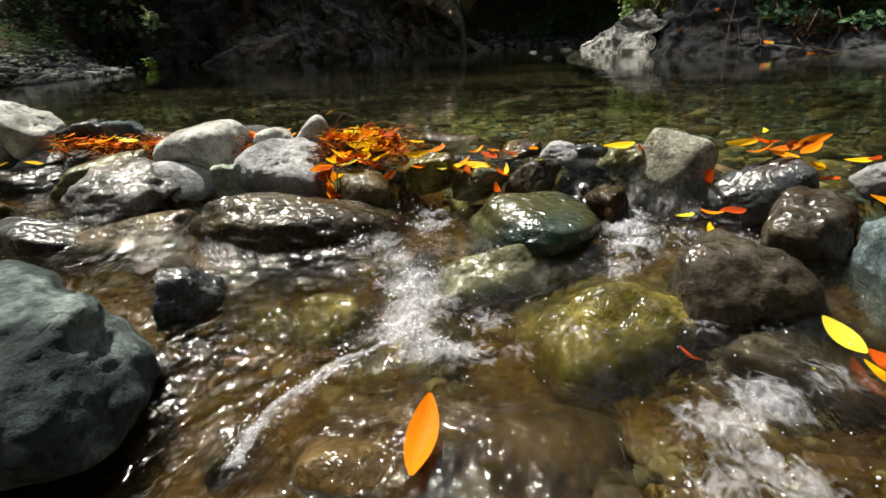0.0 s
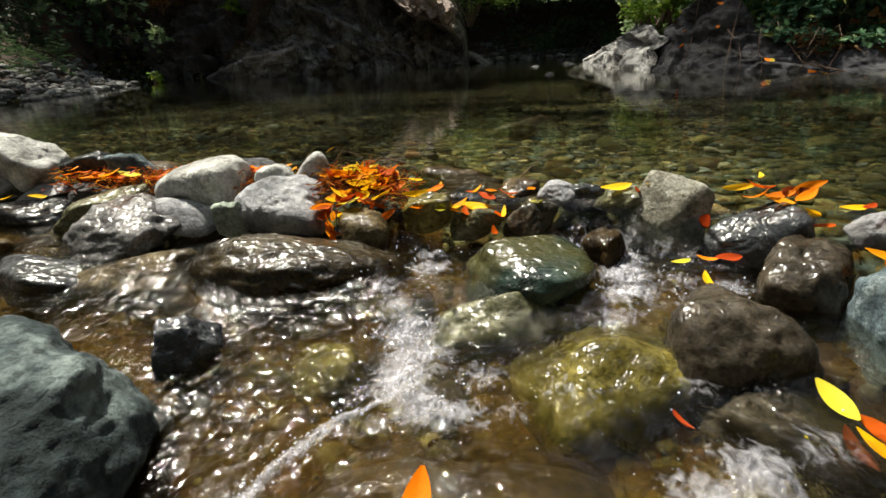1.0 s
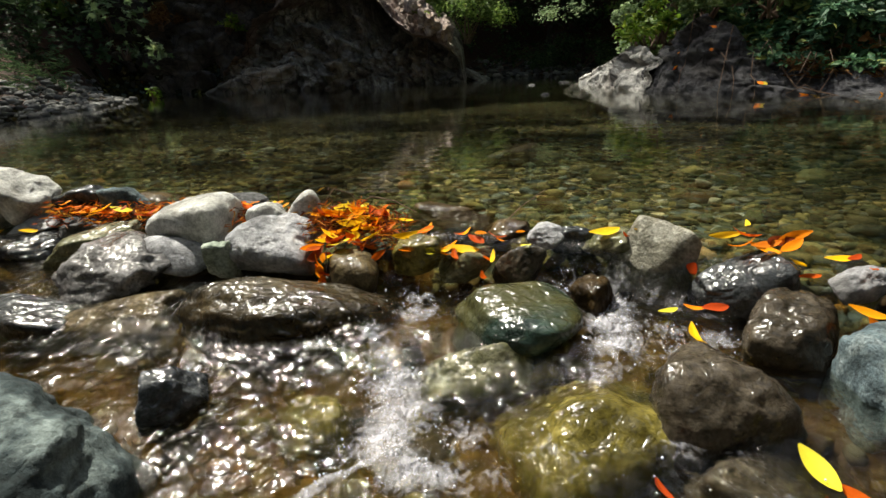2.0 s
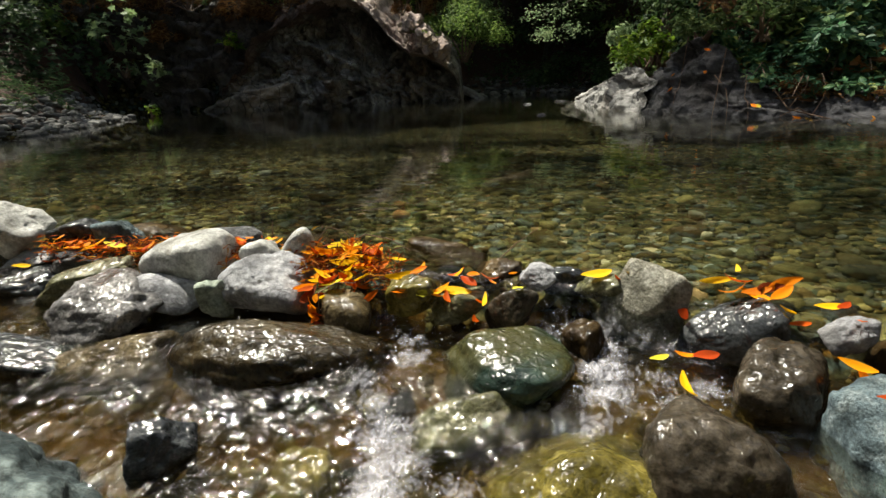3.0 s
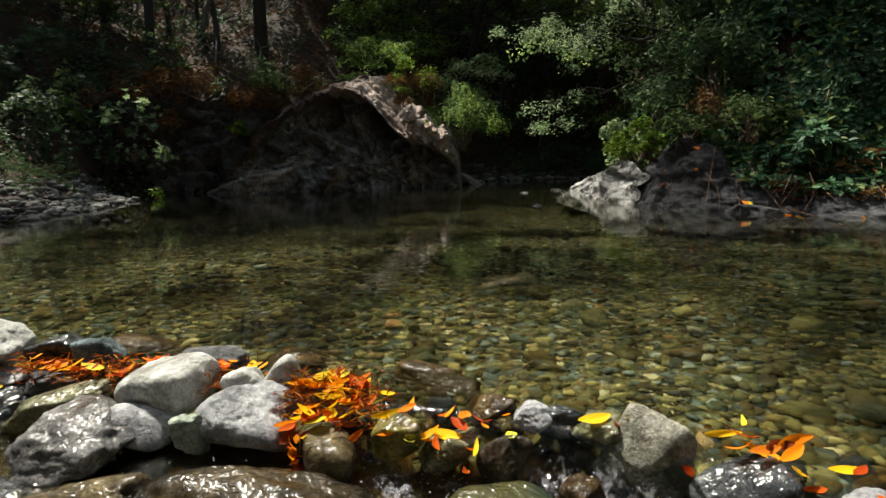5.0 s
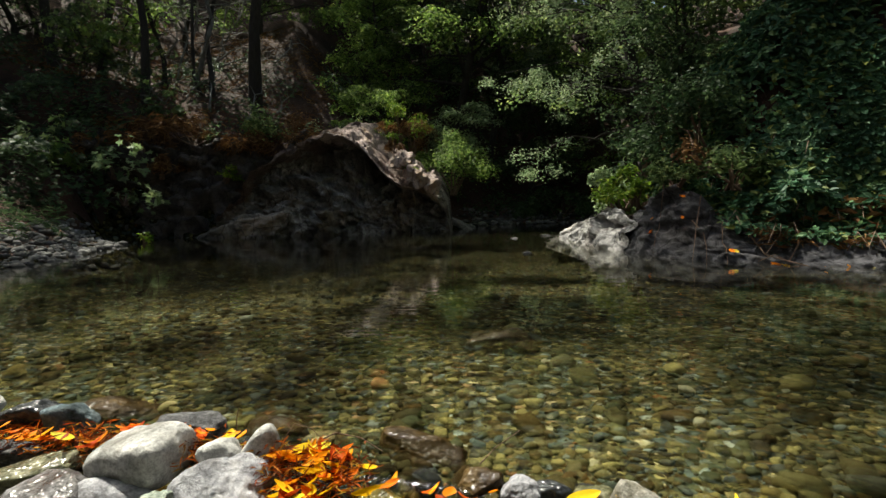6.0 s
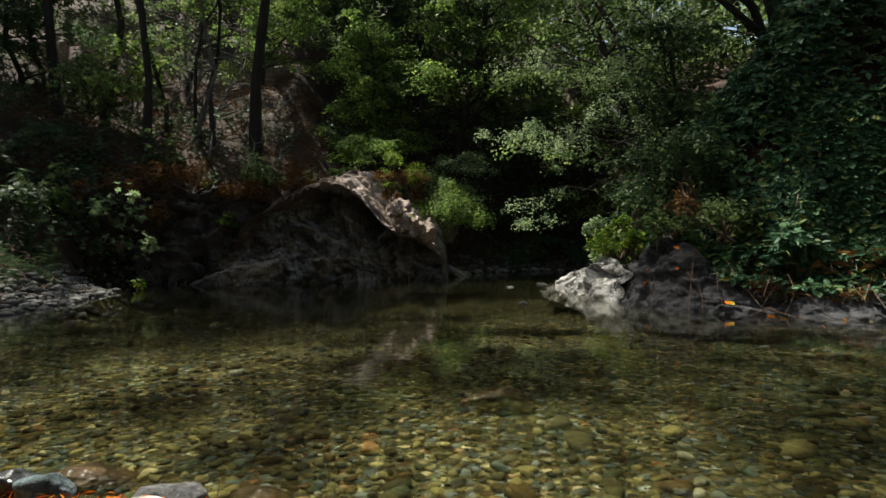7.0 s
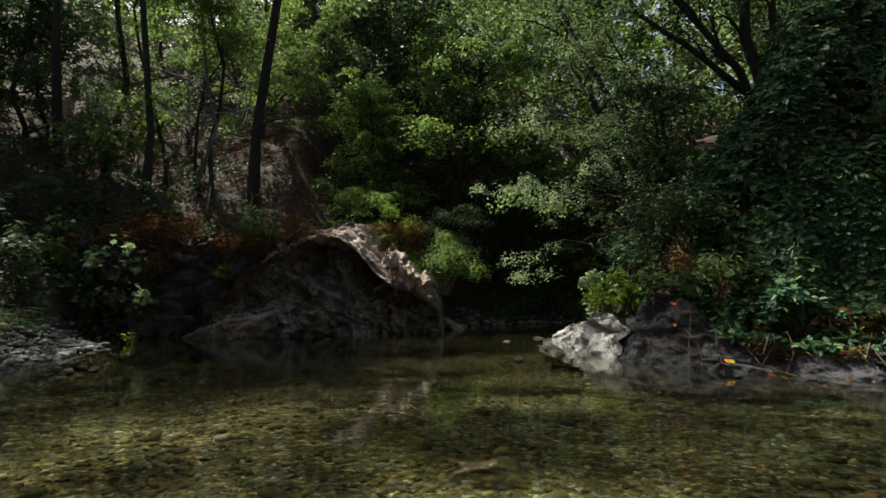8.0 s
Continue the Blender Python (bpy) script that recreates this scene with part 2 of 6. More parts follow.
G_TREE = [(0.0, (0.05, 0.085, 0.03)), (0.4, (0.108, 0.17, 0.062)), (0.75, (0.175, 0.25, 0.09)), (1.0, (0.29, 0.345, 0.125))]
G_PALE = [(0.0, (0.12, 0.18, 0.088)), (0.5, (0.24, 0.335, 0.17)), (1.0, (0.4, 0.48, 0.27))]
# the tree greens darkened, for foliage that lies in shade
G_SHADED = [(0.0, (0.03, 0.058, 0.024)), (0.5, (0.06, 0.108, 0.046)), (1.0, (0.11, 0.155, 0.07))]
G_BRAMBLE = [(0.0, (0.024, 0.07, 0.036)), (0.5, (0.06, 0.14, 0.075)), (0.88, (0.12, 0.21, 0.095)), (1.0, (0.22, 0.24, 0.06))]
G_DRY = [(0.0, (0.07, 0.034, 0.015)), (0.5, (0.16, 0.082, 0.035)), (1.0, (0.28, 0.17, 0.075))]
# the tree greens brightened, for foliage that catches the sun
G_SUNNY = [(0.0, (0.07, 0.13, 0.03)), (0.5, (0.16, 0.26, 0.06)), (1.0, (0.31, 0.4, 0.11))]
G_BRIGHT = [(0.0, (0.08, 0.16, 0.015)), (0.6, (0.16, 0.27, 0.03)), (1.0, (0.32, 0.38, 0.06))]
M_TREE, M_PALE, M_SHADED = leaf_mat("tree_leaf", G_TREE, 0.5), leaf_mat("alder_leaf", G_PALE, 0.45), leaf_mat("shaded_leaf", G_SHADED, 0.45)
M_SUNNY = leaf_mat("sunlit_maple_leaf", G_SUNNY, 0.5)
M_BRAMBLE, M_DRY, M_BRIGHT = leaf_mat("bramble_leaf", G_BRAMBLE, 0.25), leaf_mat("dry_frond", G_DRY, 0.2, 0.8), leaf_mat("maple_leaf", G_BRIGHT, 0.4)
M_ORANGE = leaf_mat("orange_leaf", [(0.0, (0.3, 0.035, 0.008)), (0.25, (0.62, 0.11, 0.008)), (0.5, (0.8, 0.22, 0.01)), (0.8, (0.82, 0.33, 0.012)), (0.93, (0.4, 0.05, 0.012)), (1.0, (0.14, 0.04, 0.015))], 0.35, 0.5, True)
M_AMBER = leaf_mat("amber_leaf", [(0.0, (0.8, 0.17, 0.006)), (1.0, (0.85, 0.24, 0.008))], 0.3, 0.5, True)
M_YELLOW = leaf_mat("yellow_leaf", [(0.0, (0.8, 0.42, 0.01)), (0.6, (0.85, 0.55, 0.03)), (1.0, (0.6, 0.55, 0.05))], 0.35, 0.5, True)
M_LITTER = leaf_mat("leaf_litter", [(0.0, (0.05, 0.015, 0.008)), (0.3, (0.2, 0.04, 0.012)), (0.55, (0.42, 0.09, 0.014)), (0.75, (0.6, 0.2, 0.03)), (0.9, (0.7, 0.42, 0.05)), (1.0, (0.06, 0.035, 0.02))], 0.25, 0.5)


def bark_mat(name, dark, light):
    m = Mat(name)
    mp = m.node("Mapping")
    mp.inputs["Scale"].default_value = (1, 1, 0.2)
    m.link(m.co, mp.inputs["Vector"])
    n = m.noise(26, 6, 0.65, mp.outputs[0])
    return m.done(m.ramp(n, (0.3, dark), (0.7, light)), 0.9, m.bump(n, 0.8, 0.02))


M_BARK = bark_mat("dark_bark", (0.01, 0.008, 0.006), (0.045, 0.036, 0.028))
M_PALEBARK = bark_mat("pale_bark", (0.07, 0.065, 0.058), (0.22, 0.21, 0.19))
M_TWIG = bark_mat("bramble_stem", (0.06, 0.035, 0.025), (0.2, 0.13, 0.09))


def water_mat(name, calm):
    """Clear water: see-through, with a mirror gloss that grows at low angles; foam is white and dull."""
    m = Mat(name)
    m.t.nodes.remove(m.b)
    geo = m.t.nodes.new("ShaderNodeNewGeometry").outputs["Position"]
    mp = m.node("Mapping")
    mp.inputs["Scale"].default_value = (0.45, 1.0, 1.0) if calm else (1.2, 0.8, 0.8)
    m.link(geo, mp.inputs["Vector"])
    if calm:
        h = m.math("ADD", m.math("MULTIPLY", m.noise(5, 3, 0.5, mp.outputs[0]), 1.0), m.math("MULTIPLY", m.noise(15, 2, 0.5, mp.outputs[0]), 0.4))
        nrm = m.bump(h, 0.05, 0.04)
    else:
        h = m.math("ADD", m.noise(27, 2, 0.5, mp.outputs[0], 0.7), m.math("MULTIPLY", m.noise(76, 2, 0.5, mp.outputs[0], 0.5), 0.35))
        nrm = m.bump(h, 1.0, 0.018)
        tumble = m.t.nodes.new("ShaderNodeAttribute")
        tumble.attribute_name = "foam"
        patch = m.ramp(m.noise(4.5, 3, 0.6, mp.outputs[0]), (0.42, (0.0,) * 3), (0.66, (0.3,) * 3))
        m.link(m.math("ADD", m.math("ADD", m.math("MULTIPLY", tumble.outputs["Fac"], 1.0), 0.24), patch), nrm.node.inputs["Strength"])
    fr = m.node("Fresnel", IOR=1.33)
    m.link(nrm, fr.inputs["Normal"])
    gl = m.node("BsdfGlossy", Roughness=0.02 if calm else 0.05)
    gl.inputs["Color"].default_value = (1, 1, 1, 1)
    m.link(nrm, gl.inputs["Normal"])
    tr = m.node("BsdfTransparent")
    tr.inputs["Color"].default_value = (0.94, 0.94, 0.88, 1)
    mx = m.node("MixShader")
    m.link(fr.outputs[0], mx.inputs[0])
    rf = m.node("BsdfRefraction", Roughness=0.02 if calm else 0.06, IOR=1.33)
    rf.inputs["Color"].default_value = (0.94, 0.94, 0.88, 1)
    m.link(m.bump(h, 0.1, 0.04) if calm else m.bump(h, 0.6, 0.02), rf.inputs["Normal"])
    half = m.node("MixShader", Fac=0.3 if calm else 0.5)
    m.link(tr.outputs[0], half.inputs[1])
    m.link(rf.outputs[0], half.inputs[2])
    m.link(half.outputs[0], mx.inputs[1])
    m.link(gl.outputs[0], mx.inputs[2])
    final = mx.outputs[0]
    if not calm:
        at = m.t.nodes.new("ShaderNodeAttribute")
        at.attribute_name = "foam"
        f = m.math("ADD", at.outputs["Fac"], m.math("MULTIPLY", m.math("SUBTRACT", m.noise(38, 4, 0.6, mp.outputs[0], 1.5), 0.5), 1.1))
        f = m.ramp(f, (0.3, (0, 0, 0)), (0.95, (0.46,) * 3))
        df = m.node("BsdfDiffuse")
        df.inputs["Color"].default_value = (0.7, 0.69, 0.77, 1)
        m.link(nrm, df.inputs["Normal"])
        mf = m.node("MixShader")
        m.link(f, mf.inputs[0])
        m.link(final, mf.inputs[1])
        m.link(df.outputs[0], mf.inputs[2])
        final = mf.outputs[0]
    m.link(final, m.out.inputs["Surface"])
    return m.m


M_POOL, M_STREAM = water_mat("pool_water", True), water_mat("rushing_water", False)


# ---- geometry helpers ----
def mesh(name, verts, faces, mats, smooth=True, index=None):
    me = bpy.data.meshes.new(name)
    me.from_pydata(np.asarray(verts, float).tolist(), [], faces.tolist() if hasattr(faces, "tolist") else faces)
    for mt in mats if isinstance(mats, (list, tuple)) else [mats]:
        me.materials.append(mt)
    if smooth:
        me.polygons.foreach_set("use_smooth", [True] * len(me.polygons))
    if index is not None:
        me.polygons.foreach_set("material_index", index)
    me.update()
    return me


def part(name, me, parent, label=""):
    ob = new(name, me)
    ob.parent = parent
    if label:
        ob["label"] = label
    return ob


def hash3(i, j, k):
    n = (i * 374761393 + j * 668265263 + k * 2147483647 * 0 + k * 1274126177) & 0xFFFFFFFF
    n = ((n ^ (n >> 13)) * 1274126177) & 0xFFFFFFFF
    return ((n ^ (n >> 16)) & 0xFFFF) / 32767.5 - 1.0


def vnoise(p):
    """Smooth value noise in -1..1 at points p (n, 3)."""
    f = np.floor(p)
    w = p - f
    w = w * w * (3 - 2 * w)
    i, j, k = (f[:, a].astype(np.int64) for a in range(3))
    out = 0.0
    for a in (0, 1):
        for b in (0, 1):
            for c in (0, 1):
                out = out + hash3(i + a, j + b, k + c) * (w[:, 0] if a else 1 - w[:, 0]) * (w[:, 1] if b else 1 - w[:, 1]) * (w[:, 2] if c else 1 - w[:, 2])
    return out


def fbm(p, octaves=4, gain=0.5):
    p, s, amp = np.asarray(p, float), 0.0, 1.0
    for o in range(octaves):
        s = s + amp * vnoise(p * 2 ** o + 17.3 * o)
        amp *= gain
    return s


def crags(p, seed):
    """Broken rock: every cell is a tilted facet of its own; about -1..1."""
    f = np.floor(p)
    best, val = np.full(len(p), 1e9), np.zeros(len(p))
    for a in (-1, 0, 1):
        for b in (-1, 0, 1):
            for c in (-1, 0, 1):
                i, j, k = (f[:, 0] + a).astype(np.int64), (f[:, 1] + b).astype(np.int64), (f[:, 2] + c).astype(np.int64)
                h = [hash3(i + seed + 31 * m, j + 57 * m, k + 13 * m) for m in range(7)]
                d = p - np.stack([f[:, 0] + a + 0.5 + 0.45 * h[0], f[:, 1] + b + 0.5 + 0.45 * h[1], f[:, 2] + c + 0.5 + 0.45 * h[2]], 1)
                q = (d * d).sum(1)
                v = 0.55 * h[3] + 0.8 * (d[:, 0] * h[4] + d[:, 1] * h[5] + d[:, 2] * h[6])
                val = np.where(q < best, v, val)
                best = np.minimum(best, q)
    return val


ICO = {}


def ico(sub):
    if sub not in ICO:
        bm = bmesh.new()
        bmesh.ops.create_icosphere(bm, subdivisions=sub, radius=1)
        ICO[sub] = (np.array([v.co for v in bm.verts]), np.array([[v.index for v in f.verts] for f in bm.faces]))
        bm.free()
    return ICO[sub]


def rock_shape(sub, w, d, h, seed, facets=12, sharp=11.0, rough=0.085, freq=2.4):
    """A worn stone: a rounded many-sided body with fine relief, exactly w x d x h, about its middle."""
    V, F = ico(sub)
    rng = np.random.default_rng(seed)
    N = rng.normal(size=(facets, 3))
    N /= np.linalg.norm(N, axis=1)[:, None]
    hh = rng.uniform(0.72, 1.05, facets)
    s = np.maximum(V @ N.T, 0) / hh
    box6 = np.abs(V) / 1.14
    r = ((s ** sharp).sum(1) + (box6 ** sharp).sum(1)) ** (-1 / sharp)
    r = r * (1 + rough * fbm(V * freq + seed * 3.1, 5, 0.55))
    P = V * r[:, None]
    lo, hi = P.min(0), P.max(0)
    return (P - (lo + hi) / 2) / (hi - lo) * np.array([w, d, h]), F


def stone(x, y, z, w, d, h, mat, seed, label, rot=(0, 0, 0), name="stone", sub=5, **kw):
    """One loose stone with its middle at (x, y, z)."""
    P, F = rock_shape(sub, w, d, h, seed, **kw)
    ob = new(name, mesh(name, P, F, mat))
    ob.matrix_world = pose(x, y, z, *rot)
    return tagged(ob, label, "stone", "stones of the dam and riffle")


def tube(points, radii, sides=7):
    """A tapered tube along points; verts and faces."""
    pts = [Vector(p) for p in points]
    vs, fs = [], []
    for i, p in enumerate(pts):
        t = (pts[min(i + 1, len(pts) - 1)] - pts[max(i - 1, 0)]).normalized()
        a = t.cross(Vector((0.31, 0.2, 0.93)) if abs(t.z) < 0.9 else Vector((1, 0.1, 0))).normalized()
        b = t.cross(a)
        for k in range(sides):
            q = 2 * math.pi * k / sides
            vs.append(tuple(p + (a * math.cos(q) + b * math.sin(q)) * radii[i]))
        if i:
            for k in range(sides):
                m0, m1 = (i - 1) * sides, i * sides
                fs.append((m0 + k, m0 + (k + 1) % sides, m1 + (k + 1) % sides, m1 + k))
    return vs, fs


def merge(pieces):
    vs, fs = [], []
    for v, f in pieces:
        o = len(vs)
        vs.extend(v)
        fs.extend(tuple(i + o for i in q) for q in f)
    return vs, fs


# leaf blades: outline in the leaf's own plane (x along, y across, z fold), and triangles
def blade(kind):
    if kind == "oval":
        return np.array([(-0.5, 0, 0), (0.05, 0.24, 0.07), (0.5, 0, -0.05), (0.05, -0.24, 0.07)]), np.array([(0, 2, 1), (0, 3, 2)])
    if kind == "trefoil":
        v, f = [], []
        for a, s, ox in ((0, 1.0, 0.12), (75, 0.8, 0.0), (-75, 0.8, 0.0)):
            c, q = math.cos(radians(a)), math.sin(radians(a))
            o = len(v)
            for px, py, pz in ((0, 0, 0), (0.2, 0.17, 0.05), (0.42, 0.13, 0.03), (0.6, 0, -0.05), (0.42, -0.13, 0.03), (0.2, -0.17, 0.05)):
                px, py = px * s + ox, py * s
                v.append((px * c - py * q, px * q + py * c, pz))
            f += [(o, o + 2, o + 1), (o, o + 3, o + 2), (o, o + 4, o + 3), (o, o + 5, o + 4)]
        return np.array(v), np.array(f)
    if kind == "lobed":
        v, f = [(0, 0, 0.0)], []
        rim = [(-0.18, 0), (-0.3, 0.2), (-0.02, 0.17), (0.08, 0.5), (0.2, 0.2), (0.62, 0.0), (0.2, -0.2), (0.08, -0.5), (-0.02, -0.17), (-0.3, -0.2)]
        for px, py in rim:
            v.append((px, py, 0.1 * abs(py) - 0.08 * abs(px)))
        n = len(rim)
        f = [(0, 1 + i, 1 + (i + 1) % n) for i in range(n)]
        return np.array(v), np.array(f)
    if kind == "needle":
        return np.array([(-0.5, 0, 0), (0, 0.05, 0.05), (0.5, 0, -0.08), (0, -0.05, 0.05)]), np.array([(0, 2, 1), (0, 3, 2)])


def leaves_at(C, size, kind, rng, droop=0.25, tilt=0.5, normals=None, along=None):
    """Verts and triangles of one blade at every centre in C, lying about level and turned at random."""
    C = np.asarray(C, float)
    n = len(C)
    B, F = blade(kind)
    nz = rng.normal(size=(n, 3)) * tilt + (np.array([0, 0, 1.0]) if normals is None else normals)
    nz /= np.linalg.norm(nz, axis=1)[:, None]
    a = rng.uniform(0, 2 * math.pi, n)
    u = np.stack([np.cos(a), np.sin(a), np.full(n, -droop)], 1) if along is None else along + rng.normal(size=(n, 3)) * 0.35
    u -= nz * (u * nz).sum(1)[:, None]
    u /= np.linalg.norm(u, axis=1)[:, None] + 1e-9
    v = np.cross(nz, u)
    s = size * rng.uniform(0.6, 1.25, n)
    P = C[:, None, :] + s[:, None, None] * (B[None, :, 0, None] * u[:, None, :] + B[None, :, 1, None] * v[:, None, :] + B[None, :, 2, None] * nz[:, None, :])
    FF = F[None] + (np.arange(n) * len(B))[:, None, None]
    return P.reshape(-1, 3), FF.reshape(-1, 3)


def smooth01(a, b, x):
    t = np.clip((x - a) / (b - a), 0, 1)
    return t * t * (3 - 2 * t)


# ---- the shape of the valley ----
SHORE = []


def shore(x, y, cliff, run, slope):
    """A corner of the water's edge; the land behind it climbs cliff metres in run metres, and then by slope."""
    SHORE.append((x, y, cliff, run, slope))


shore(3.0, -14, 0.4, 1.5, 1.2)
shore(3.0, -3, 0.4, 1.5, 1.3)
shore(3.2, 0, 0.3, 1.2, 0.7)
shore(4.4, 2, 0.3, 1.0, 0.9)
shore(5.6, 3.6, 0.4, 0.8, 1.6)
shore(5.3, 4.95, 0.2, 0.9, 2.8)
shore(4.2, 5.2, 0.25, 0.9, 3.0)
shore(3.7, 5.42, 0.25, 0.9, 3.0)
shore(3.2, 5.72, 0.3, 0.9, 3.0)
shore(2.82, 5.95, 0.35, 1.0, 3.0)
shore(2.44, 6.26, 0.5, 1.0, 3.0)
shore(2.16, 6.76, 0.55, 1.0, 2.9)
shore(1.93, 7.33, 0.5, 1.1, 2.7)
shore(1.76, 8.7, 0.4, 1.1, 1.9)
shore(1.6, 9.8, 0.3, 1.1, 1.1)
shore(2.3, 11, 0.4, 1.0, 0.85)
shore(2.9, 12.8, 0.3, 1.2, 0.8)
shore(3.2, 14.6, 0.25, 1.8, 1.0)
shore(2.4, 14.7, 0.25, 2.2, 0.95)
shore(0.9, 14.1, 0.25, 2.2, 0.95)
shore(0.0, 13.7, 0.3, 2.0, 0.9)
shore(-0.3, 12.4, 0.8, 2.0, 0.6)
shore(-1.6, 11.4, 1.5, 2.2, 0.9)
shore(-3.4, 10.9, 1.7, 2.0, 0.95)
shore(-4.95, 10.5, 2.0, 1.2, 1.0)
shore(-6.2, 10.5, 2.3, 0.7, 1.0)
shore(-6.8, 9.9, 1.4, 0.9, 1.0)
shore(-6.3, 9.2, 0.3, 1.0, 0.7)
shore(-5.7, 8.8, 0.25, 1.2, 0.3)
shore(-4.95, 6.8, 0.33, 1.6, 0.2)
shore(-4.88, 6.06, 0.33, 1.6, 0.2)
shore(-4.5, 4.5, 0.3, 1.6, 0.25)
shore(-3.6, 3, 0.2, 1.2, 0.25)
shore(-2.9, 1.6, 0.2, 1.2, 0.25)
shore(-2.6, 0, 0.2, 1.2, 0.3)
shore(-2.4, -3, 0.3, 1.5, 1.2)
shore(-2.4, -14, 0.4, 1.5, 1.2)
SH = np.array(SHORE)


def shore_field(X, Y):
    """Distance to the water's edge (land positive) and the nearest edge's cliff, run and slope."""
    best, par = np.full(X.shape, 1e9), np.zeros((3,) + X.shape)
    inside, total = np.zeros(X.shape, bool), np.zeros(X.shape)
    for a, b in zip(SH, np.roll(SH, -1, axis=0)):
        ex, ey = b[0] - a[0], b[1] - a[1]
        t = np.clip(((X - a[0]) * ex + (Y - a[1]) * ey) / (ex * ex + ey * ey), 0, 1)
        dd = np.hypot(X - a[0] - t * ex, Y - a[1] - t * ey)
        best = np.minimum(best, dd)
        w = np.hypot(ex, ey) / (dd + 0.25) ** 4
        total = total + w
        for k in range(3):
            par[k] += w * (a[2 + k] + t * (b[2 + k] - a[2 + k]))
        cross = ((a[1] > Y) != (b[1] > Y)) & (X < (b[0] - a[0]) * (Y - a[1]) / (b[1] - a[1] + 1e-12) + a[0])
        inside ^= cross
    return np.where(inside, -best, best), par / total


def dam_y(x):
    return np.interp(x, [-3.5, -2.2, -1.1, -0.5, 0.0, 0.5, 0.95, 1.5, 3.5, 6], [2.6, 2.15, 1.86, 1.76, 1.69, 1.6, 1.42, 1.3, 1.25, 1.4])


def hump(x, y, cx, cy, rx, ry, a):
    return a * np.exp(-(((x - cx) / rx) ** 2 + ((y - cy) / ry) ** 2))


def stream_z(x, y):
    """The water's level below the dam."""
    s = dam_y(x) - y
    z = -0.09 * smooth01(-0.02, 0.1, s) - 0.04 * smooth01(0.25, 0.55, s) - 0.03 * smooth01(0.55, 1.3, s) - 0.02 * np.maximum(s - 1.0, 0)
    return z + hump(x, y, -0.28, 0.72, 0.36, 0.34, -0.05) + hump(x, y, -0.53, 1.4, 0.14, 0.07, 0.005) + hump(x, y, -0.19, 1.38, 0.17, 0.08, 0.055) + 0.02 * np.exp(-(((x - 0.28) / 0.16) ** 2 + ((y - 0.82) / 0.12) ** 2))


def ground(X, Y):
    X, Y = np.atleast_1d(np.asarray(X, float)), np.atleast_1d(np.asarray(Y, float))
    d, (cliff, run, slope) = shore_field(X, Y)
    P = np.stack([X, Y, np.zeros_like(X)], -1).reshape(-1, 3)
    n1 = fbm(P * 0.35, 4).reshape(X.shape)
    n2 = fbm(P * 2.3 + 40, 4).reshape(X.shape)
    up = slope * np.maximum(d - run, 0)
    top = 34 - 20 * smooth01(2.5, 6.0, X)
    up = top * (1 - np.exp(-up / top))
    land = cliff * smooth01(0, 1, d / run) + up + n1 * np.clip(d - 0.8, 0, 1.5) * 0.35 + n2 * np.clip(d, 0, 0.5) * 0.1
    s = Y - dam_y(X)
    pool = -0.055 - 0.05 * np.clip(s - 0.6, 0, 8)
    pool = np.maximum(pool, -0.42)
    low = np.minimum(stream_z(X, Y), -0.13 * smooth01(0.0, 0.5, -s)) - 0.055 - 0.03 * smooth01(0.2, 0.6, -s)
    bed = np.where(s > 0, pool, low) + n2 * 0.014 - 0.05 * np.exp(-((s + 0.03) / 0.1) ** 2) * (1 - smooth01(1.1, 1.5, np.abs(X + 0.05))) 
    bed = np.maximum(bed, 1.4 * d - 0.01)
    return np.where(d > 0, land, bed)


def gz(x, y):
    return float(ground(x, y)[0])


def warp(n, mid, near, far, power):
    u = np.linspace(-1, 1, n)
    return mid + near * u + far * np.sign(u) * np.abs(u) ** power


def grid_faces(nx, ny):
    i = np.arange(nx * ny).reshape(ny, nx)
    return np.stack([i[:-1, :-1], i[:-1, 1:], i[1:, 1:], i[1:, :-1]], -1).reshape(-1, 4)


gx, gy = warp(250, 0.0, 8.5, 230, 9), warp(270, 4.0, 10.5, 230, 9)
GX, GY = np.meshgrid(gx, gy)
GZ = ground(GX, GY)
gd, _ = shore_field(GX, GY)
gf = grid_faces(len(gx), len(gy))
pool_face = ((GY - dam_y(GX)).reshape(-1)[gf].mean(1) > 0).astype(int) * 2
# beyond about 5.8 m the bed takes its shade-dimmed copy, along a wavy line
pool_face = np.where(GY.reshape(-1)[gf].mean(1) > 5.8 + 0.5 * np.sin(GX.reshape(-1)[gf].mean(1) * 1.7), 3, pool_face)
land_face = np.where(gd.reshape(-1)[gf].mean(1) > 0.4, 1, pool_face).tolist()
tagged(new("ground", mesh("ground", np.stack([GX, GY, GZ], -1).reshape(-1, 3), gf, [M_BED, M_SOIL, M_POOLBED, M_POOLBED_SHADED], True, land_face)),
       "brown leaf-strewn valley slopes and a pebbly stream bed", "ground", kind="structure")

# the pool above the dam
px_, pv_ = np.linspace(-9, 8, 120), np.linspace(0, 1, 120) ** 1.6
PX, PV = np.meshgrid(px_, pv_)
PY = dam_y(PX) + 0.03 + PV * (17.0 - dam_y(PX))
tagged(new("pool_water", mesh("pool_water", np.stack([PX, PY, 0 * PX], -1).reshape(-1, 3), grid_faces(120, 120), M_POOL)),
       "clear still olive-green pool with faint ripples", "water", kind="structure")

# the riffle below it
FOAM = []


def foam(x, y, r, a):
    FOAM.append((x, y, r, a))


